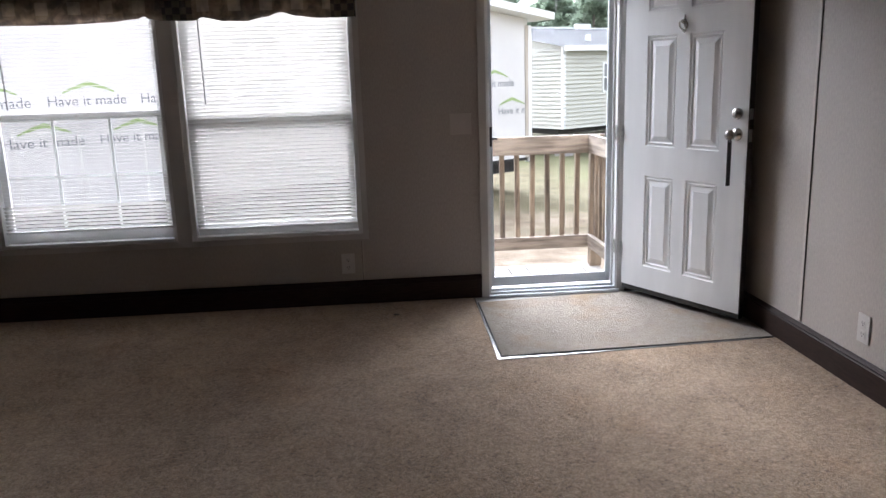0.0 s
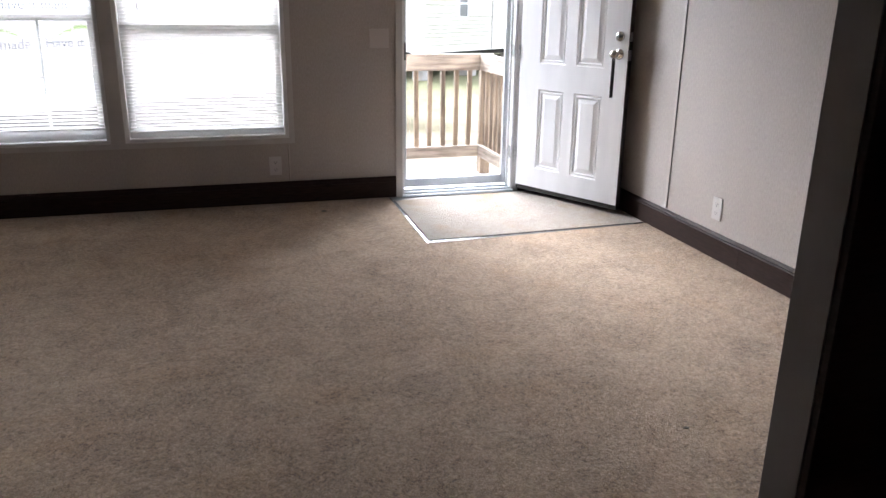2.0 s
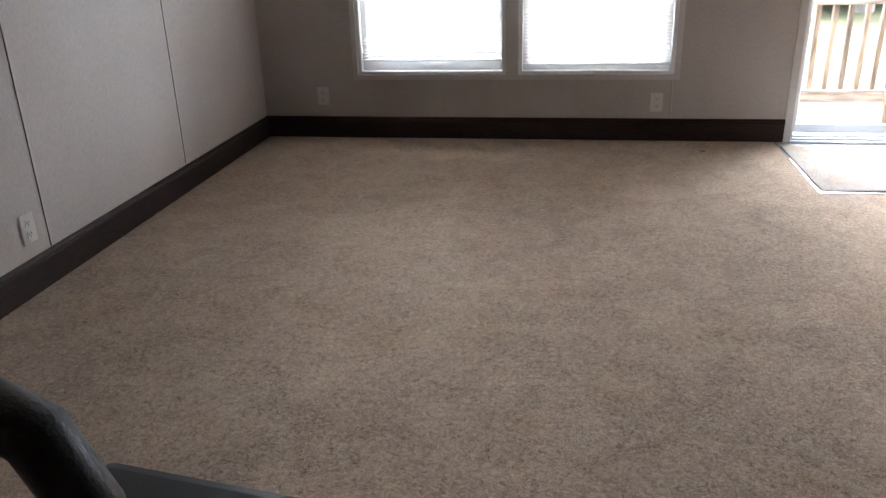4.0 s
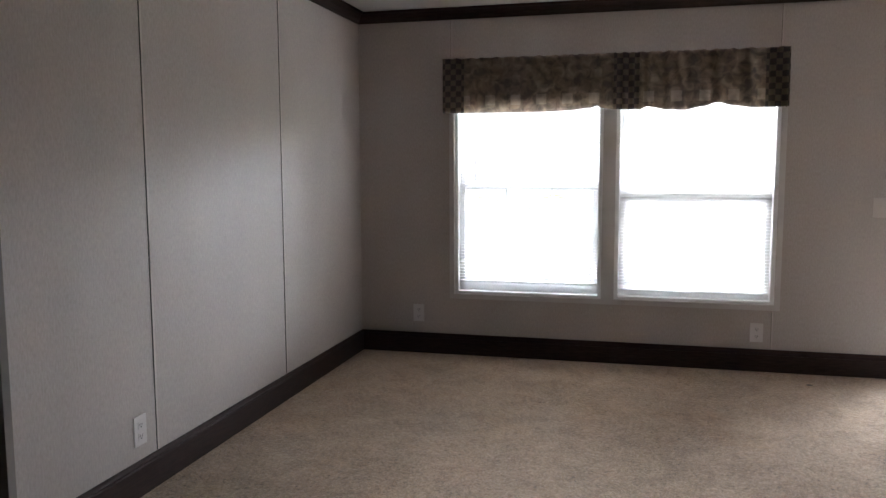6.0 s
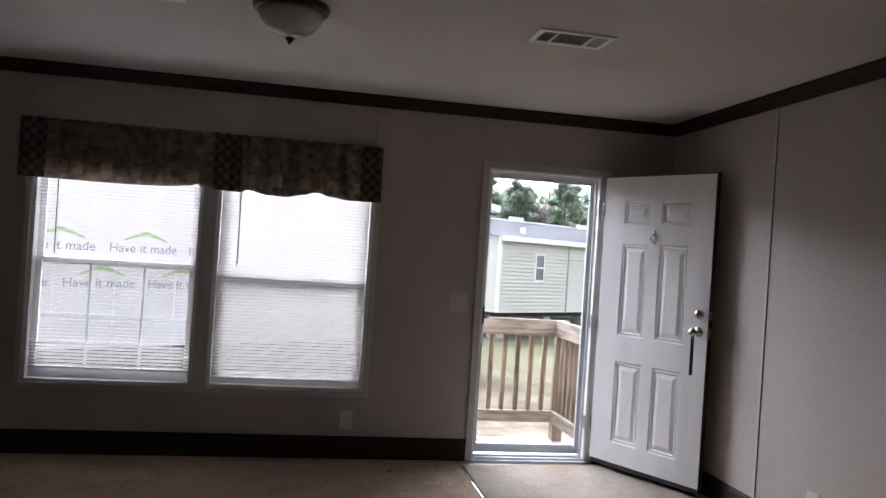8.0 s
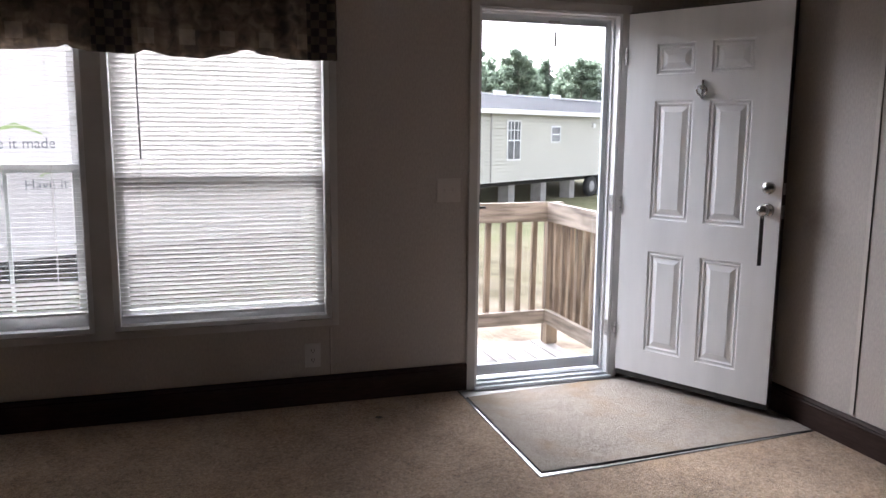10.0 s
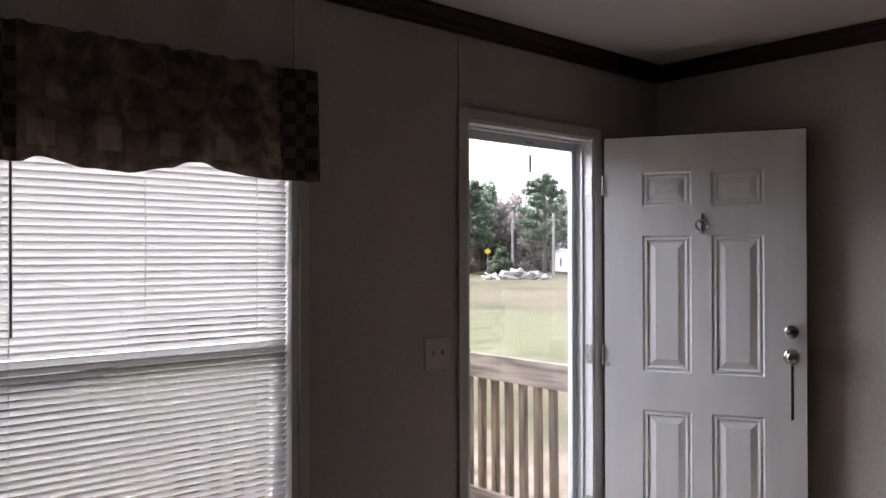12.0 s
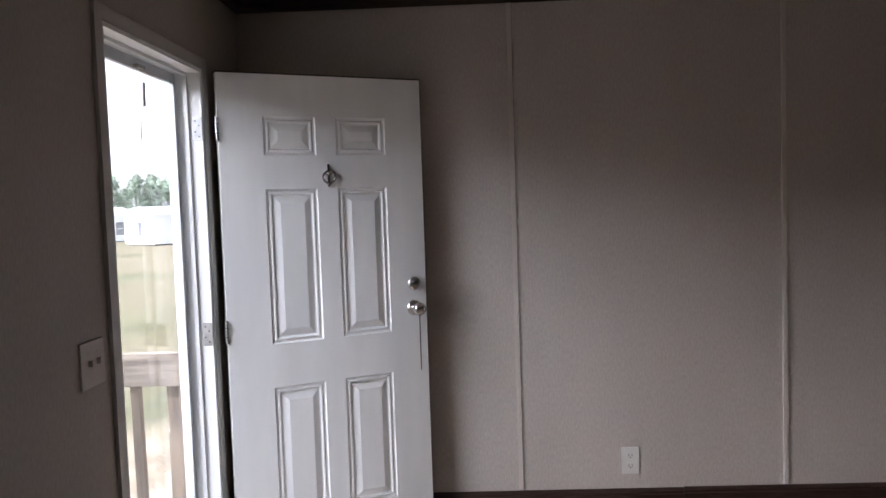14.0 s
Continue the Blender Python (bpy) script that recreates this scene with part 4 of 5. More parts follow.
sw = thing("light_switch", pose(-0.109, 0, 1.079), "double toggle switch plate beside the entry door, toned down for shade", "switch")
part("plate", boxes((-0.064, 0.064, -0.006, 0, -0.061, 0.061), bevel=0.0025), SWITCH_PLATE, sw, local=True)
for dx in (-0.023, 0.023):
    part("toggle", boxes((dx - 0.005, dx + 0.005, -0.018, -0.006, -0.004, 0.012), bevel=0.001), SWITCH_PLATE, sw, local=True)
    for dz in (-0.03, 0.03):
        part("screw", boxes((dx - 0.003, dx + 0.003, -0.0068, -0.006, dz - 0.003, dz + 0.003)), SWITCH_PLATE, sw, local=True)

lamp = thing("ceiling_lamp", pose(-1.3, -1.8, H), "unlit dome ceiling lamp with bronze pan and alabaster bowl", "ceiling lamp")
part("pan", lathe([(0.1, 0), (0.156, -0.002), (0.164, -0.012), (0.158, -0.03), (0.15, -0.036), (0.1, -0.036)], 48), BRONZE, lamp, "dark bronze pan", local=True, smooth=True)
part("bowl", lathe([(0.14, -0.036), (0.138, -0.046), (0.127, -0.072), (0.106, -0.1), (0.076, -0.124), (0.04, -0.138), (0.012, -0.141)], 48), FROST, lamp, "cream alabaster glass bowl", local=True, smooth=True)
part("finial", lathe([(0.008, -0.139), (0.018, -0.144), (0.019, -0.15), (0.012, -0.157), (0.008, -0.164), (0.003, -0.172)], 20), BRONZE, lamp, "dark bronze finial", local=True, smooth=True)

def vent(m):
    v = thing("ceiling_vent", m, "white rectangular ceiling register with dark louvres", "vent", "ceiling vents")
    a, b = 0.178, 0.105
    part("frame", boxes((-a, a, -b, -b + 0.024, -0.008, 0), (-a, a, b - 0.024, b, -0.008, 0), (-a, -a + 0.026, -b + 0.024, b - 0.024, -0.008, 0), (a - 0.026, a, -b + 0.024, b - 0.024, -0.008, 0),
                        (-0.088, -0.078, -b + 0.024, b - 0.024, -0.008, 0), (0.078, 0.088, -b + 0.024, b - 0.024, -0.008, 0), bevel=0.001), VINYL, v, local=True)
    part("backing", boxes((-a + 0.02, a - 0.02, -b + 0.02, b - 0.02, -0.0015, -0.0003)), CAVITY, v, "dark duct opening", local=True)
    for i in range(8):
        y = -b + 0.036 + i * (2 * b - 0.072) / 7
        sb = boxes((-0.077, 0.077, -0.007, 0.007, -0.0006, 0.0006))
        sb.transform(pose(0, y, -0.005, 11, 0, 0))
        part("slat", sb, TRIM, v, local=True)
    for side in (-1, 1):
        for i in range(4):
            sb = boxes((-0.007, 0.007, -b + 0.025, b - 0.025, -0.0006, 0.0006))
            sb.transform(pose(side * (0.099 + i * 0.015), 0, -0.005, 0, side * 38, 0))
            part("slat", sb, TRIM, v, local=True)
    return v
v1 = vent(pose(-0.045, -1.8, H))
copy_thing(v1, pose(-1.93, -1.77, H))

# black chair near the kitchen
def chair(m):
    c = thing("dining_chair", m, "black padded chair with an open looped back", "chair")
    part("seat", boxes((-0.22, 0.22, -0.21, 0.21, 0.42, 0.475), bevel=0.02), CHAIR_BLACK, c, "black padded seat", local=True)
    pts = [(-0.2, -0.2, 0.47), (-0.2, -0.215, 0.63), (-0.195, -0.235, 0.82), (-0.16, -0.245, 0.91), (-0.08, -0.25, 0.945), (0, -0.25, 0.955), (0.08, -0.25, 0.945), (0.16, -0.245, 0.91), (0.195, -0.235, 0.82), (0.2, -0.215, 0.65), (0.2, -0.2, 0.47)]
    part("backrest", tube(pts, 0.032, sides=12), CHAIR_BLACK, c, "black looped back frame", local=True, smooth=True)
    for x in (-0.19, 0.19):
        for y in (-0.18, 0.18):
            part("leg", tube([(x, y, 0.43), (x * 1.08, y * 1.1, 0.0)], 0.014), CHAIR_BLACK, c, local=True)
chair(pose(-2.0, -4.5, 0.0, 0, 0, -8))


# specks of dirt on the carpet
for x, y, r in ((0.24, -3.276, 0.007), (-0.545, -0.285, 0.012)):
    bm = bmesh.new()
    bmesh.ops.create_icosphere(bm, subdivisions=2, radius=r)
    for v in bm.verts:
        v.co += Vector((random.uniform(-1, 1), random.uniform(-1, 1), random.uniform(-1, 1))) * r * 0.25
    bm.transform(Matrix.Translation((x, y, 0.002)) @ Matrix.Diagonal((1.5, 1.0, 0.45, 1)))
    solid("dirt_speck", bm, BARK, "small dark speck of dirt on the carpet", "dirt", kind="", group="carpet specks")


# ---------- porch ----------
deck = thing("porch_deck", pose(0.3, 0.7, -0.95), "weathered pale wooden porch deck outside the entry door", "deck")
dz = -0.125
board = to_mesh("deck_board", boxes((-0.0675, 0.0675, -0.545, 0.545, -0.032, 0.0), bevel=0.003), PINE_DECK)
for i in range(12):
    shared_part("deck_board", board, deck, pose(1.0 - i * 0.1425, 0.69, dz, 0, 0, random.uniform(-0.15, 0.15)))
part("joist_rim", boxes((-0.66, 1.07, 1.19, 1.228, dz - 0.18, dz - 0.034), (1.032, 1.07, 0.15, 1.19, dz - 0.18, dz - 0.034), (-0.66, 1.032, 0.15, 0.19, dz - 0.18, dz - 0.034)), PINE_RAIL, deck)
for x in (-0.6, 0.98):
    part("leg", boxes((x - 0.04, x + 0.04, 1.1, 1.185, -0.95, dz - 0.034)), PINE, deck)
rail = thing("porch_railing", pose(1.06, 1.17, dz), "knotty treated-pine porch railing with square balusters", "railing")
for x, y in ((1.045, 1.16), (-0.62, 1.16)):
    part("post", boxes((x - 0.044, x + 0.044, y - 0.044, y + 0.044, dz + 0.001, 0.885), bevel=0.004), PINE, rail)
part("post", boxes((1.001, 1.089, 0.16, 0.248, dz + 0.001, 0.885), bevel=0.004), PINE, rail)
part("top_rail", boxes((-0.67, 1.088, 1.076, 1.114, 0.765, 0.9), bevel=0.004), PINE_RAIL, rail)
part("top_rail", boxes((0.962, 1.0, 0.15, 1.075, 0.768, 0.903), bevel=0.004), PINE_RAIL, rail)
part("bottom_rail", boxes((-0.67, 1.0, 1.076, 1.114, 0.04, 0.135), bevel=0.004), PINE_RAIL, rail)
part("bottom_rail", boxes((0.962, 1.0, 0.15, 1.075, 0.045, 0.14), bevel=0.004), PINE_RAIL, rail)
bal = to_mesh("baluster", boxes((-0.018, 0.018, -0.018, 0.018, -0.36, 0.36), bevel=0.002), PINE)
for i in range(-1, 13):
    shared_part("baluster", bal, rail, pose(0.893 - i * 0.1155, 1.1335, 0.45, 0, random.uniform(-0.6, 0.6), 0))
for i in range(7):
    shared_part("baluster", bal, rail, pose(1.0195, 1.018 - i * 0.1065, 0.45, random.uniform(-0.6, 0.6), 0, 0))


# ---------- ground and neighbours ----------
GZ = -0.95
gb = bmesh.new()
bmesh.ops.create_grid(gb, x_segments=2, y_segments=2, size=3000)
gb.transform(Matrix.Translation((0, 0, GZ)))
solid("ground", gb, GROUND, "sandy soil and worn straw-coloured grass", "ground")


def words_mesh(text, width):
    cu = bpy.data.curves.new("words", "FONT")
    cu.body, cu.size = text, 0.2
    tmp = new("words_tmp", cu)
    bpy.context.view_layer.update()
    me = bpy.data.meshes.new_from_object(tmp.evaluated_get(bpy.context.evaluated_depsgraph_get()))
    bpy.data.objects.remove(tmp)
    xs = [v.co.x for v in me.vertices]
    s = width / (max(xs) - min(xs))
    me.transform(Matrix.Translation((-min(xs) * s, 0, 0)) @ Matrix.Scale(s, 4))
    me.transform(pose(0, 0, 0, 90, 0, 0))
    me.materials.clear()
    me.materials.append(WRAP_INK)
    return me
WORDS = words_mesh("Have it made", 0.998)

def chevron_mesh():
    bm = bmesh.new()
    rows = []
    for i in range(13):
        f = i / 12 * 2 - 1
        zc = 0.12 * (1 - abs(f)) ** 0.8
        w = 0.012 + 0.02 * (1 - abs(f))
        rows.append((bm.verts.new((0.33 * f, 0, zc - w)), bm.verts.new((0.33 * f, 0, zc + w))))
    for a, b in zip(rows, rows[1:]):
        bm.faces.new((a[0], b[0], b[1], a[1]))
    return to_mesh("chevron", bm, WRAP_GREEN)
CHEV = chevron_mesh()

# the wrapped home stands askew, its printed end wall towards the windows and the door
wm = pose(-3.5, 7.06, 0, 0, 0, 31.9)
wrapped = thing("wrapped_house", wm, "unfinished mobile home covered in printed white house wrap", "house")
WU0, WU1, WB = -3.6, 6.9, -0.29
def rake(u):
    return 2.43 + 0.14 * (min(7.4, 7.4 - u + 0.0) if u > 1.65 else 7.4 - 3.3 + u)
def gable_wall(y0, y1):
    bm = bmesh.new()
    edge = [(WU0, WB), (WU1, WB), (WU1, rake(WU1) - 0.14), (1.65, rake(1.65) - 0.14), (WU0, rake(WU0) - 0.14)]
    a = [bm.verts.new((u, y0, z)) for u, z in edge]
    b = [bm.verts.new((u, y1, z)) for u, z in edge]
    bm.faces.new(a); bm.faces.new(reversed(b))
    for k in range(5):
        bm.faces.new((a[k], b[k], b[(k + 1) % 5], a[(k + 1) % 5]))
    bmesh.ops.recalc_face_normals(bm, faces=bm.faces)
    return bm
part("wall", gable_wall(0, 0.15), WRAP, wrapped, "white house wrap wall", local=True)
for u in (WU0, WU1 - 0.15):
    part("wall", boxes((u, u + 0.15, 0.15, 13, WB, 2.1)), WRAP, wrapped, local=True)
part("corner_board", boxes((WU1 - 0.07, WU1 + 0.012, -0.02, 0.1, WB, 2.24)), SKIRT, wrapped, "pale pinkish corner board", local=True)
part("corner_trim", boxes((WU1 + 0.012, WU1 + 0.1, -0.015, 0.1, WB - 0.09, 2.24)), SIDING_WHITE, wrapped, "white corner trim", local=True)
for a, b in ((1.65, 7.22), (-4.1, 1.65)):
    rb = bmesh.new()
    v = [rb.verts.new(c) for c in ((a, -0.42, rake(a) - 0.13), (b, -0.42, rake(b) - 0.13), (b, -0.42, rake(b)), (a, -0.42, rake(a)),
                                   (a, 13.2, rake(a) - 0.13), (b, 13.2, rake(b) - 0.13), (b, 13.2, rake(b)), (a, 13.2, rake(a)))]
    for q in ((0, 1, 2, 3), (5, 4, 7, 6), (1, 5, 6, 2), (4, 0, 3, 7), (3, 2, 6, 7), (4, 5, 1, 0)):
        rb.faces.new([v[k] for k in q])
    bmesh.ops.recalc_face_normals(rb, faces=rb.faces)
    part("roof", rb, SIDING_WHITE, wrapped, "white rake boards and soffit", local=True)
part("underside", boxes((WU0 + 0.1, WU1 - 0.1, 0.3, 12.8, WB - 0.3, WB - 0.01), (WU0, WU1, 0.02, 0.12, WB - 0.06, WB)), UNDER, wrapped, "dark steel chassis", local=True)
for u in (-2.6, -0.4, 1.8, 4.0, 6.1):
    part("pier", boxes((u - 0.2, u + 0.2, 1.0, 1.4, GZ, WB - 0.3)), BLOCK, wrapped, "concrete block pier", local=True)
part("jack_stand", tube([(6.3, 0.08, WB - 0.05), (6.3, 0.1, GZ)], 0.035), UNDER, wrapped, "dark steel jack stand", local=True)
SHORT = words_mesh("Have it m", 0.72)
for k in range(-2, 7):
    for z, u in ((0.585, -1.076 + 1.203 * k), (1.11, -0.469 + 1.203 * k)):
        if u < 5.8:
            shared_part("printed_words", WORDS, wrapped, wm @ pose(u, -0.004, z), "grey printed words")
        elif u < 6.3:
            shared_part("printed_words", SHORT, wrapped, wm @ pose(u, -0.004, z), "grey printed words")
        if u < 6.3:
            shared_part("printed_chevron", CHEV, wrapped, wm @ pose(min(u + 0.52, 6.49), -0.004, z + 0.17), "green printed roof shape")


def lap_wall(w, z0, z1, rows):
    """A siding wall in the local x-z plane, each course leaning out at its foot."""
    bm = bmesh.new()
    h = (z1 - z0) / rows
    for i in range(rows):
        a, b = z0 + i * h, z0 + (i + 1) * h
        q = [bm.verts.new(p) for p in ((0, -0.05, a), (w, -0.05, a), (w, 0, b), (0, 0, b), (0, 0, a), (w, 0, a))]
        bm.faces.new((q[0], q[1], q[2], q[3])); bm.faces.new((q[4], q[5], q[1], q[0]))
    bmesh.ops.recalc_face_normals(bm, faces=bm.faces)
    return bm


def house_window(house, x, z0, z1, w, two=False):
    f = part("window", boxes((x - w / 2, x + w / 2, -0.045, -0.005, z0, z1)), SIDING_WHITE, house, "white-framed window", local=True)
    cols = 2 if two else 1
    zm = (z0 + z1) / 2
    for c in range(cols):
        a = x - w / 2 + 0.05 + c * (w - 0.05) / cols
        b = a + (w - 0.05) / cols - 0.05
        for p, q in ((z0 + 0.05, zm - 0.02), (zm + 0.02, z1 - 0.05)):
            part("pane", boxes((a, b, -0.05, -0.046, p, q)), PANE_DARK, f, local=True)


def muntins(house, x, z0, z1, w):
    part("muntin", boxes((x - w / 2, x + w / 2, -0.058, -0.051, (z0 + 3 * z1) / 4 - 0.012, (z0 + 3 * z1) / 4 + 0.012), (x - w / 4 - 0.012, x - w / 4 + 0.012, -0.058, -0.051, (z0 + z1) / 2, z1),
                         (x + w / 4 - 0.012, x + w / 4 + 0.012, -0.058, -0.051, (z0 + z1) / 2, z1)), SIDING_WHITE, house, "white muntin bars", local=True)


def mobile_home(m, length, depth, z0, z1, siding, label, windows=(), rows=20, ridge=0.9, group=""):
    h = thing("mobile_home", m, label, "house", group)
    part("wall", lap_wall(length, z0, z1, rows), siding, h, local=True)
    for x in (0, length):
        bm = lap_wall(depth, z0, z1, rows)
        bm.transform(pose(x, depth if x == 0 else 0, 0, 0, 0, -90 if x == 0 else 90))
        part("wall", bm, siding, h, local=True)
        gb2 = bmesh.new()
        gb2.faces.new([gb2.verts.new(p) for p in ((x, 0, z1), (x, depth, z1), (x, depth / 2, z1 + ridge))])
        part("gable", gb2, siding, h, local=True)
    part("wall", boxes((0, length, depth - 0.05, depth, z0, z1)), siding, h, local=True)
    e = 0.25
    rb = bmesh.new()
    p = [rb.verts.new(c) for c in ((-e, -e, z1 - 0.02), (length + e, -e, z1 - 0.02), (length + e, depth / 2, z1 + ridge), (-e, depth / 2, z1 + ridge), (length + e, depth + e, z1 - 0.02), (-e, depth + e, z1 - 0.02))]
    rb.faces.new((p[0], p[1], p[2], p[3])); rb.faces.new((p[3], p[2], p[4], p[5]))
    bmesh.ops.solidify(rb, geom=rb.faces[:], thickness=0.08)
    roof = part("roof", rb, ALU if siding is SIDING_WHITE else SHINGLE, h, "white metal roof" if siding is SIDING_WHITE else "grey shingle roof", local=True)
    part("fascia", boxes((-e, length + e, -e - 0.02, -e, z1 - 0.12, z1 + 0.02)), SIDING_WHITE, h, "white fascia", local=True)
    for x in (0, length):
        part("corner_trim", boxes((x - 0.06, x + 0.06, -0.03, 0.04, z0, z1)), SIDING_WHITE, h, "white corner trim", local=True)
    part("underside", boxes((0.1, length - 0.1, 0.3, depth - 0.3, z0 - 0.16, z0 - 0.01)), UNDER, h, "dark steel chassis", local=True)
    for x, a, b, w, two in windows:
        house_window(h, x, a, b, w, two)
    return h, roof

ga = 33.3
gm = pose(4.36, 16.05, 0, 0, 0, ga)
green, roof_g = mobile_home(gm, 17.2, 8.0, -0.16, 1.99, SAGE, "pale sage mobile home on piers with axles and wheels",
    [(1.73, 0.75, 1.57, 0.44, False), (4.3, 0.47, 1.7, 0.75, True), (6.75, 0.99, 1.55, 0.6, False), (11.1, 0.4, 1.62, 1.25, True)], rows=20, ridge=0.74)
muntins(green, 4.3, 0.47, 1.7, 0.75)
muntins(green, 11.1, 0.4, 1.62, 1.25)
part("seam_trim", boxes((3.08, 3.12, -0.055, -0.02, -0.16, 1.95)), BLOCK, green, "grey joint strip", local=True)
part("wall_vent", boxes((13.6, 14.3, -0.06, -0.004, 1.72, 1.86)), SIDING_WHITE, green, "white louvred vent", local=True)
gd = part("door", boxes((14.75, 15.6, -0.07, -0.005, -0.12, 1.8)), SIDING_WHITE, green, "white side door", local=True)
part("door_glass", boxes((15.02, 15.33, -0.075, -0.071, 0.85, 1.58)), PANE_DARK, gd, local=True)
part("lamp", boxes((9.2, 9.36, -0.1, -0.02, 1.5, 1.66), bevel=0.03), SIDING_WHITE, green, "small white wall lamp", local=True)
for x, y, h in ((5.0, 3.85, 0.17), (2.0, 0.95, 0.15), (9.05, 3.85, 0.17), (13.1, 3.85, 0.17), (15.4, 1.4, 0.3)):
    z = 1.99 + 0.74 * (y + 0.25) / 4.25
    part("roof_vent", boxes((x - (0.33 if y > 3 else 0.05), x + (0.33 if y > 3 else 0.05), y - 0.08, y + 0.08, z - 0.05, z + h), bevel=0.02), SIDING_WHITE, roof_g, "white roof vent", local=True)
part("ridge_cap", boxes((-0.25, 17.45, 3.9, 4.1, 2.66, 2.765), bevel=0.01), SIDING_WHITE, roof_g, "pale metal ridge cap", local=True)
wheel_t = lathe([(0.2, -0.09), (0.34, -0.1), (0.37, -0.06), (0.37, 0.06), (0.34, 0.1), (0.2, 0.09)], 24, "Y")
wheel_me = to_mesh("wheel", wheel_t, TYRE, True)
rim_me = to_mesh("rim", lathe([(0.1, -0.06), (0.13, -0.1), (0.2, -0.108), (0.215, -0.095), (0.21, 0.05), (0.1, 0.05)], 20, "Y"), RIM, True)
for x in (9.5, 10.3, 11.6, 12.4):
    wh = shared_part("wheel", wheel_me, green, gm @ pose(x, 0.14, -0.57))
    shared_part("rim", rim_me, wh, gm @ pose(x, 0.1, -0.57), "grey wheel rim")
for x in (0.6, 2.7, 4.8, 6.7, 8.6, 10.95, 13.4, 15.4, 16.4):
    part("pier", boxes((x - 0.17, x + 0.17, 0.35, 0.75, GZ, -0.32)), BLOCK, green, "concrete block pier", local=True)


# distant white homes across the field
def at_az(deg, dist):
    return dist * math.cos(radians(deg)) - 2.2, dist * math.sin(radians(deg)) - 1.6
def gable_window(home, y, z0, z1, w):
    f = part("window", boxes((-0.06, -0.01, y - w / 2, y + w / 2, z0, z1)), SIDING_WHITE, home, "white-framed gable window", local=True)
    part("pane", boxes((-0.066, -0.061, y - w / 2 + 0.07, y + w / 2 - 0.07, z0 + 0.07, z1 - 0.07)), PANE_DARK, f, local=True)
for deg, dist, turn, ln, dp, rise in ((39.3, 92, -30, 14, 5.0, 0.1), (32.0, 80, -37, 13, 4.6, 0.1), (29.2, 70, -38, 12, 4.6, -0.15), (22.6, 60, -40, 12, 4.4, -0.1)):
    x, y = at_az(deg, dist)
    far_home, far_roof = mobile_home(pose(x, y, rise, 0, 0, turn), ln, dp, -0.75, 1.4, SIDING_WHITE, "white mobile home standing across the field", [(2.2, -0.1, 0.9, 0.8, False), (6.2, -0.3, 0.9, 0.8, False), (ln - 2.5, -0.1, 0.9, 0.8, False)], rows=8, ridge=0.6, group="white homes across the field")
    gable_window(far_home, dp * 0.45, -0.2, 0.95, 0.8)
x, y = at_az(56.4, 108)
mobile_home(pose(x, y, 0.0, 0, 0, -36), 8.2, 6, -0.7, 1.75, SIDING_WHITE, "small white mobile home far across the field", [(3.6, 0.1, 1.2, 0.5, False), (5.6, 0.1, 1.2, 0.8, False), (7.3, 0.1, 1.2, 0.6, False)], rows=8, ridge=0.7)

# rubble, poles, signs
heap = thing("rubble_heap", pose(51.8, 48.4, GZ), "heap of pale broken boards and debris in the field", "rubble")
for i in range(60):
    a = random.uniform(-1, 1)
    bm = boxes((-random.uniform(0.3, 1.0), random.uniform(0.3, 1.0), -0.15, 0.15, -0.05, 0.05))
    bm.transform(pose(51.8 + a * 2.0 + random.uniform(-0.5, 0.5), 48.4 - a * 2.0, GZ + 0.1 + random.random() * 0.9 * (1 - abs(a)), random.uniform(-30, 30), random.uniform(-35, 35), random.uniform(0, 360)))
    part("board", bm, DEBRIS, heap)
for deg, dist, hh in ((43.33, 94, 7.6), (40.3, 88, 7.0)):
    x, y = at_az(deg, dist)
    p = thing("utility_pole", pose(x, y, GZ), "weathered wooden utility pole beside the far road", "pole", "utility poles")
    part("shaft", tube([(x, y, GZ), (x, y, GZ + hh)], 0.16), POLE_WOOD, p)
    part("crossarm", boxes((x - 0.9, x + 0.9, y - 0.08, y + 0.08, GZ + hh - 0.9, GZ + hh - 0.7)), POLE_WOOD, p)
for deg, dist in ((46.75, 84), (45.1, 84)):
    x, y = at_az(deg, dist)
    s = thing("road_sign", pose(x, y, GZ), "yellow diamond road sign on a post", "sign", "road signs")
    part("post", tube([(x, y, GZ), (x, y, GZ + 2.6)], 0.04), STEEL, s)
    pl = boxes((-0.26, 0.26, -0.02, 0.02, -0.26, 0.26))
    pl.transform(pose(x, y, GZ + 2.7, 0, 0, -45) @ pose(0, 0, 0, 0, 45, 0))
    part("plate", pl, YELLOW, s)


# ---------- trees ----------
def leaf_cloud(rng, centre, radius, count, size):
    """Small leaf clumps scattered through an uneven crown."""
    pts = rng.normal(size=(count, 3))
    pts /= np.linalg.norm(pts, axis=1)[:, None]
    pts *= (rng.random((count, 1)) ** 0.45)
    pts = pts * np.array(radius) * (0.75 + 0.35 * rng.random((count, 1))) + np.array(centre)
    a = rng.normal(size=(count, 3)); a /= np.linalg.norm(a, axis=1)[:, None]
    b = np.cross(a, rng.normal(size=(count, 3))); b /= np.linalg.norm(b, axis=1)[:, None]
    s = size * (0.5 + rng.random((count, 1)))
    v = np.stack([pts - a * s, pts + b * s * 0.6, pts + a * s, pts - b * s * 0.6], axis=1)
    return v.reshape(-1, 3)

def quads(name, verts, material):
    me = bpy.data.meshes.new(name)
    n = len(verts) // 4
    me.from_pydata(verts.tolist(), [], np.arange(n * 4).reshape(-1, 4).tolist())
    me.materials.append(material)
    return me

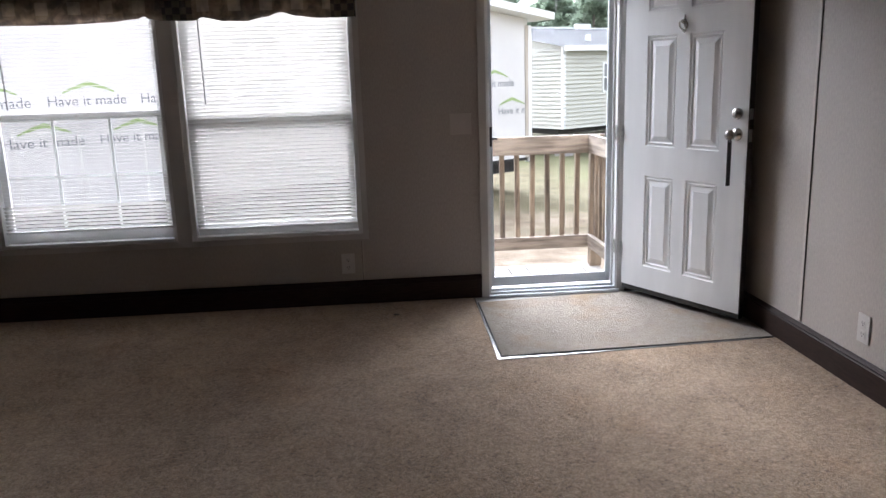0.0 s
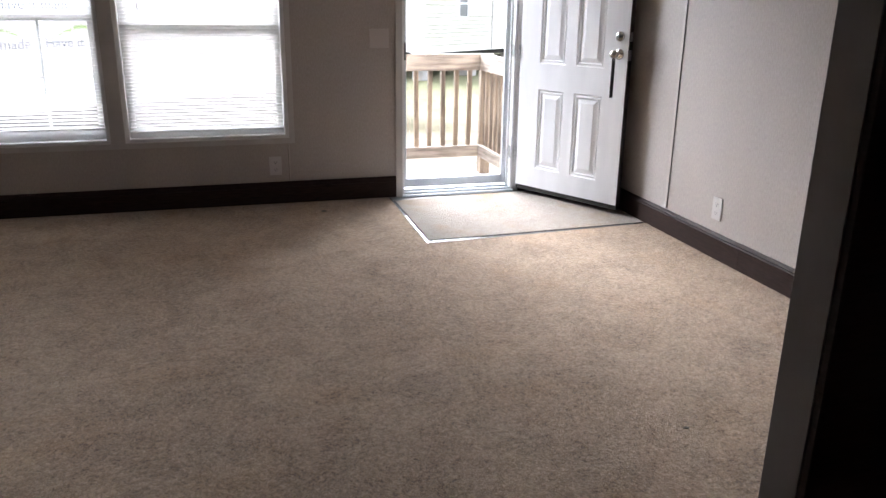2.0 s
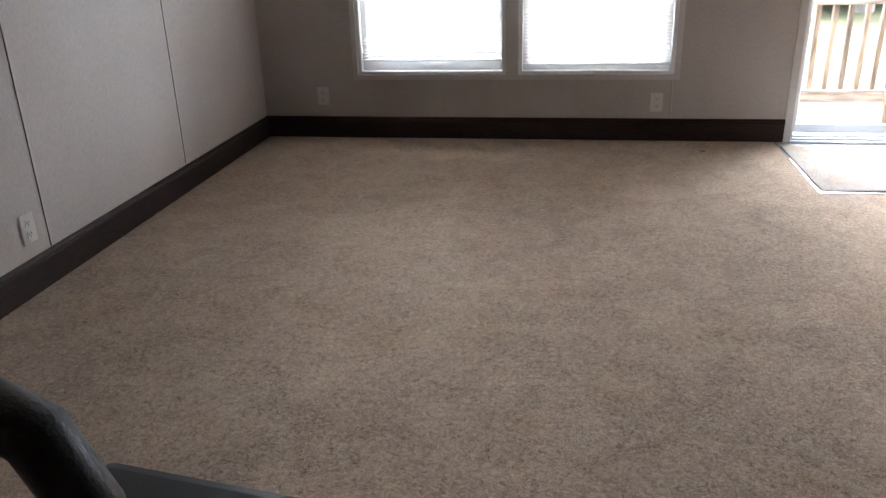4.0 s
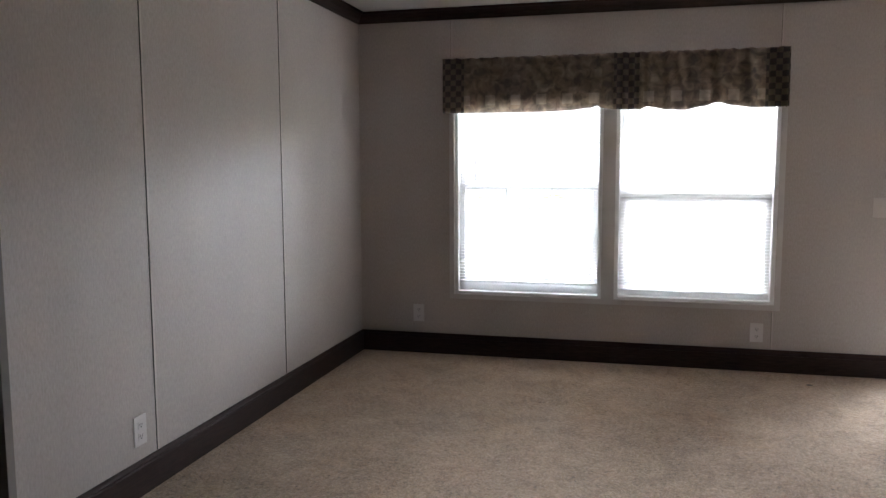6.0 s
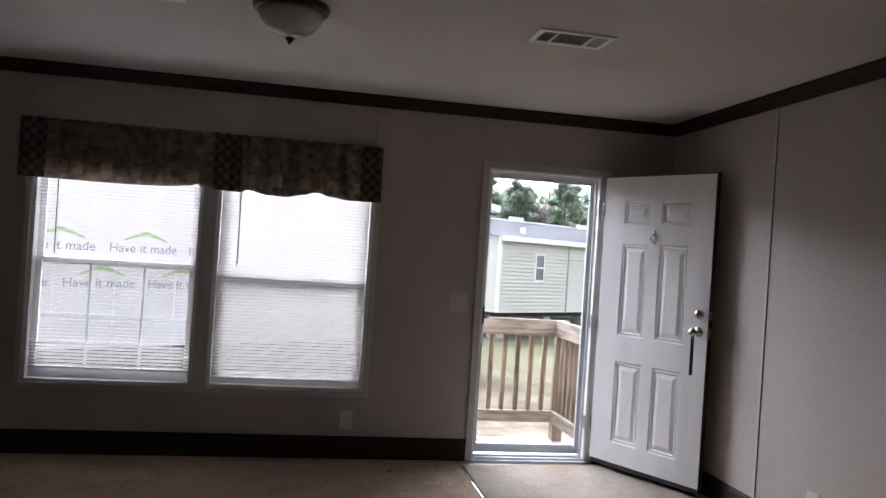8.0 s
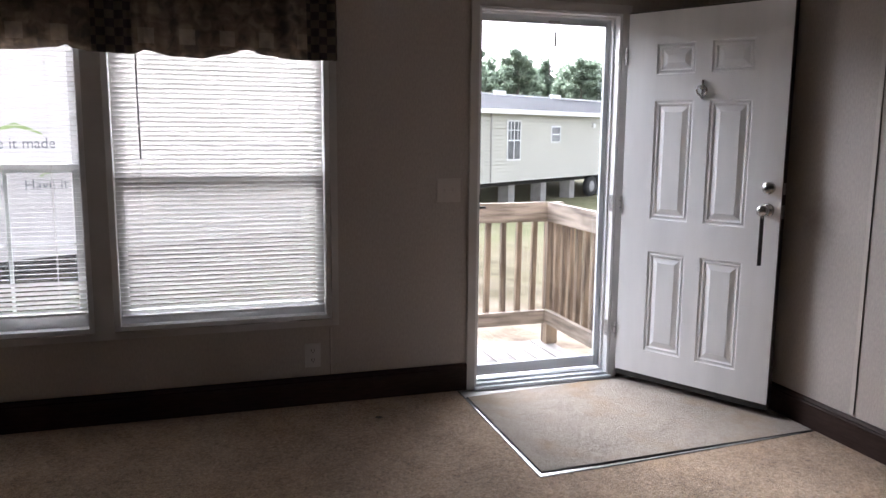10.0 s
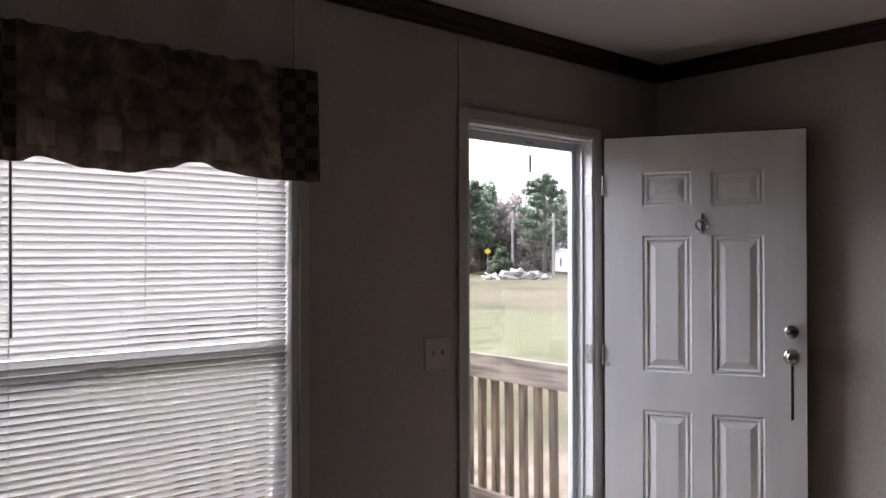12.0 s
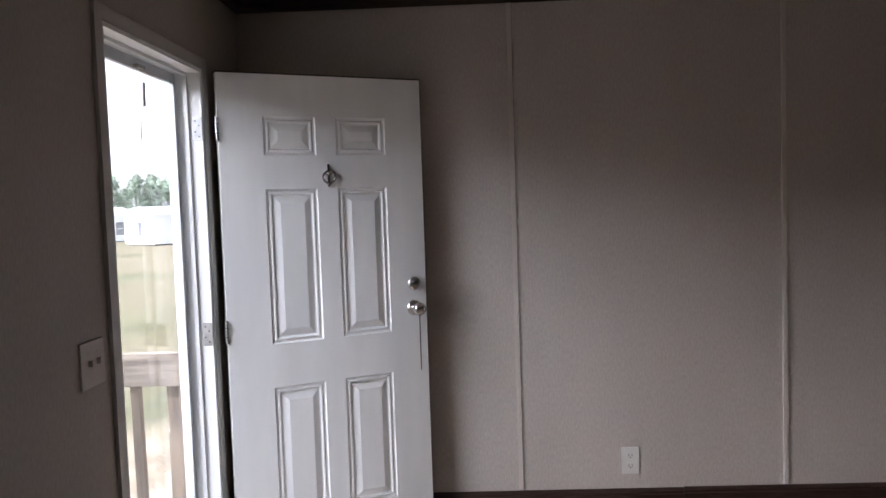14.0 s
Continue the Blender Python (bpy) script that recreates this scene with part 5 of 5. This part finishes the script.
rng = np.random.default_rng(4)
def woods(name, material, count, dist, height, size, label, per=230, span=(8, 88)):
    cloud = []
    trunks = bmesh.new()
    for i in range(count):
        deg = span[0] + (span[1] - span[0]) * (i + rng.random()) / count
        d = dist * (0.92 + 0.3 * rng.random())
        x, y = at_az(deg, d)
        hh = height * (0.84 + 0.28 * rng.random()) * d / dist
        for k in range(5):
            cloud.append(leaf_cloud(rng, (x + rng.normal() * 1.2, y + rng.normal() * 1.2, GZ + hh * (0.08 + 0.19 * k)), (2.7 - 0.38 * k, 2.7 - 0.38 * k, hh * 0.16), per // 5, size))
        tb = tube([(x, y, GZ), (x + rng.normal() * 0.3, y, GZ + hh * 0.9)], 0.1, sides=4)
        me = bpy.data.meshes.new("tmp"); tb.to_mesh(me); tb.free(); trunks.from_mesh(me); bpy.data.meshes.remove(me)
    w = tagged(new(name, quads(name, np.concatenate(cloud), material)), label, "woods", kind="stuff")
    t = new("trunks", to_mesh("trunks", trunks, BARK))
    t.parent = w
    t["kind"] = "stuff"
woods("pine_woods", NEEDLES, 170, 112, 11.6, 0.27, "dense green pine woods along the far edge of the field", 2300, (45, 92))
woods("bare_woods", RUSSET, 110, 116, 10.6, 0.26, "bare mauve and grey-brown trees at the edge of the woods", 1300, (27, 48))
woods("low_woods", NEEDLES, 70, 135, 8.5, 0.32, "dark green tree line beyond the white homes", 600, (2, 42))

def shrub(deg, dist, height, width, material, label, category):
    """A dense bush or low evergreen with leaves down to the ground."""
    x, y = at_az(deg, dist)
    t = thing(category, pose(x, y, GZ), label, category, "low growth by the road")
    st = lathe([(0.12, 0), (0.09, height * 0.4), (0.03, height * 0.8)], 6)
    st.transform(pose(x, y, GZ))
    part("trunk", st, BARK, t)
    cloud = []
    for i in range(14):
        f = 0.12 + 0.8 * i / 13
        a, r = i * 2.4, 0.5 * width * (1.05 - f) * (0.5 + 0.5 * rng.random())
        cloud.append(leaf_cloud(rng, (x + r * math.cos(a), y + r * math.sin(a), GZ + height * f), (width * 0.24 * (1.25 - 0.7 * f),) * 2 + (height * 0.13,), 330, 0.13))
    c = new("crown", quads("crown", np.concatenate(cloud), material))
    c.parent = t
    c.matrix_basis = world_of(t).inverted()
for deg, dist, hh, w in ((48.6, 98, 2.4, 4.6), (47.4, 97, 2.2, 4.0), (44.1, 80, 3.0, 3.2)):
    shrub(deg, dist, hh, w, SHRUB, "low green bush at the edge of the field", "bush")
shrub(47.3, 97, 6.8, 5.0, GOLD, "small golden-brown autumn tree by the road signs", "tree")
shrub(71.2, 90, 8.8, 5.0, RUSSET, "bare grey-brown tree in front of the pines", "tree")
shrub(69.0, 88, 6.6, 4.2, GOLD, "small golden-brown tree in front of the pines", "tree")
shrub(33.9, 100, 7.4, 6.2, SHRUB, "broad dark evergreen behind the white homes", "tree")
shrub(29.6, 92, 5.4, 5.5, SHRUB, "broad dark evergreen behind the white homes", "tree")

def tree(deg, dist, height, crown_w, material, label):
    """A tall pine: bare lower trunk, layered limbs with flat sprays of needles along each."""
    x, y = at_az(deg, dist)
    t = thing("tree", pose(x, y, GZ), label, "tree", "tall field trees")
    bm = lathe([(0.3, 0), (0.24, height * 0.3), (0.16, height * 0.65), (0.05, height * 0.97)], 8)
    bm.transform(pose(x, y, GZ))
    part("trunk", bm, BARK, t)
    cloud = []
    for i in range(26):
        f = 0.34 + 0.64 * i / 25
        a = i * 2.4 + rng.random()
        r = crown_w * (1.12 - f) ** 0.7 * (0.6 + 0.6 * rng.random())
        base = np.array((x, y, GZ + height * (f - 0.03)))
        tip = np.array((x + r * math.cos(a), y + r * math.sin(a), GZ + height * f + 0.12 * r))
        part("limb", tube([tuple(base), tuple(tip)], 0.045, sides=5), BARK, t)
        for q in (0.35, 0.62, 0.85, 1.02):
            size = (0.55 + 0.3 * rng.random()) * (0.6 + 0.5 * q)
            cloud.append(leaf_cloud(rng, tuple(base + (tip - base) * q + rng.normal(size=3) * 0.12), (size, size, 0.5), 150, 0.15))
    c = new("crown", quads("crown", np.concatenate(cloud), material))
    c.parent = t
    c.matrix_basis = world_of(t).inverted()
for deg, dist, hh, cw in ((79.5, 92, 11.6, 4.2), (75.8, 96, 12.6, 4.6), (73.0, 90, 11.2, 4.2), (69.6, 95, 12.2, 4.5), (66.0, 92, 11.2, 4.4), (61.5, 98, 10.8, 4.4), (57.5, 94, 12.0, 4.4), (41.0, 99, 12.2, 5.2), (49.5, 96, 12.0, 4.4), (46.4, 98, 11.4, 4.2)):
    tree(deg, dist, hh, cw, NEEDLES, "tall pine with an open ragged crown behind the homes")
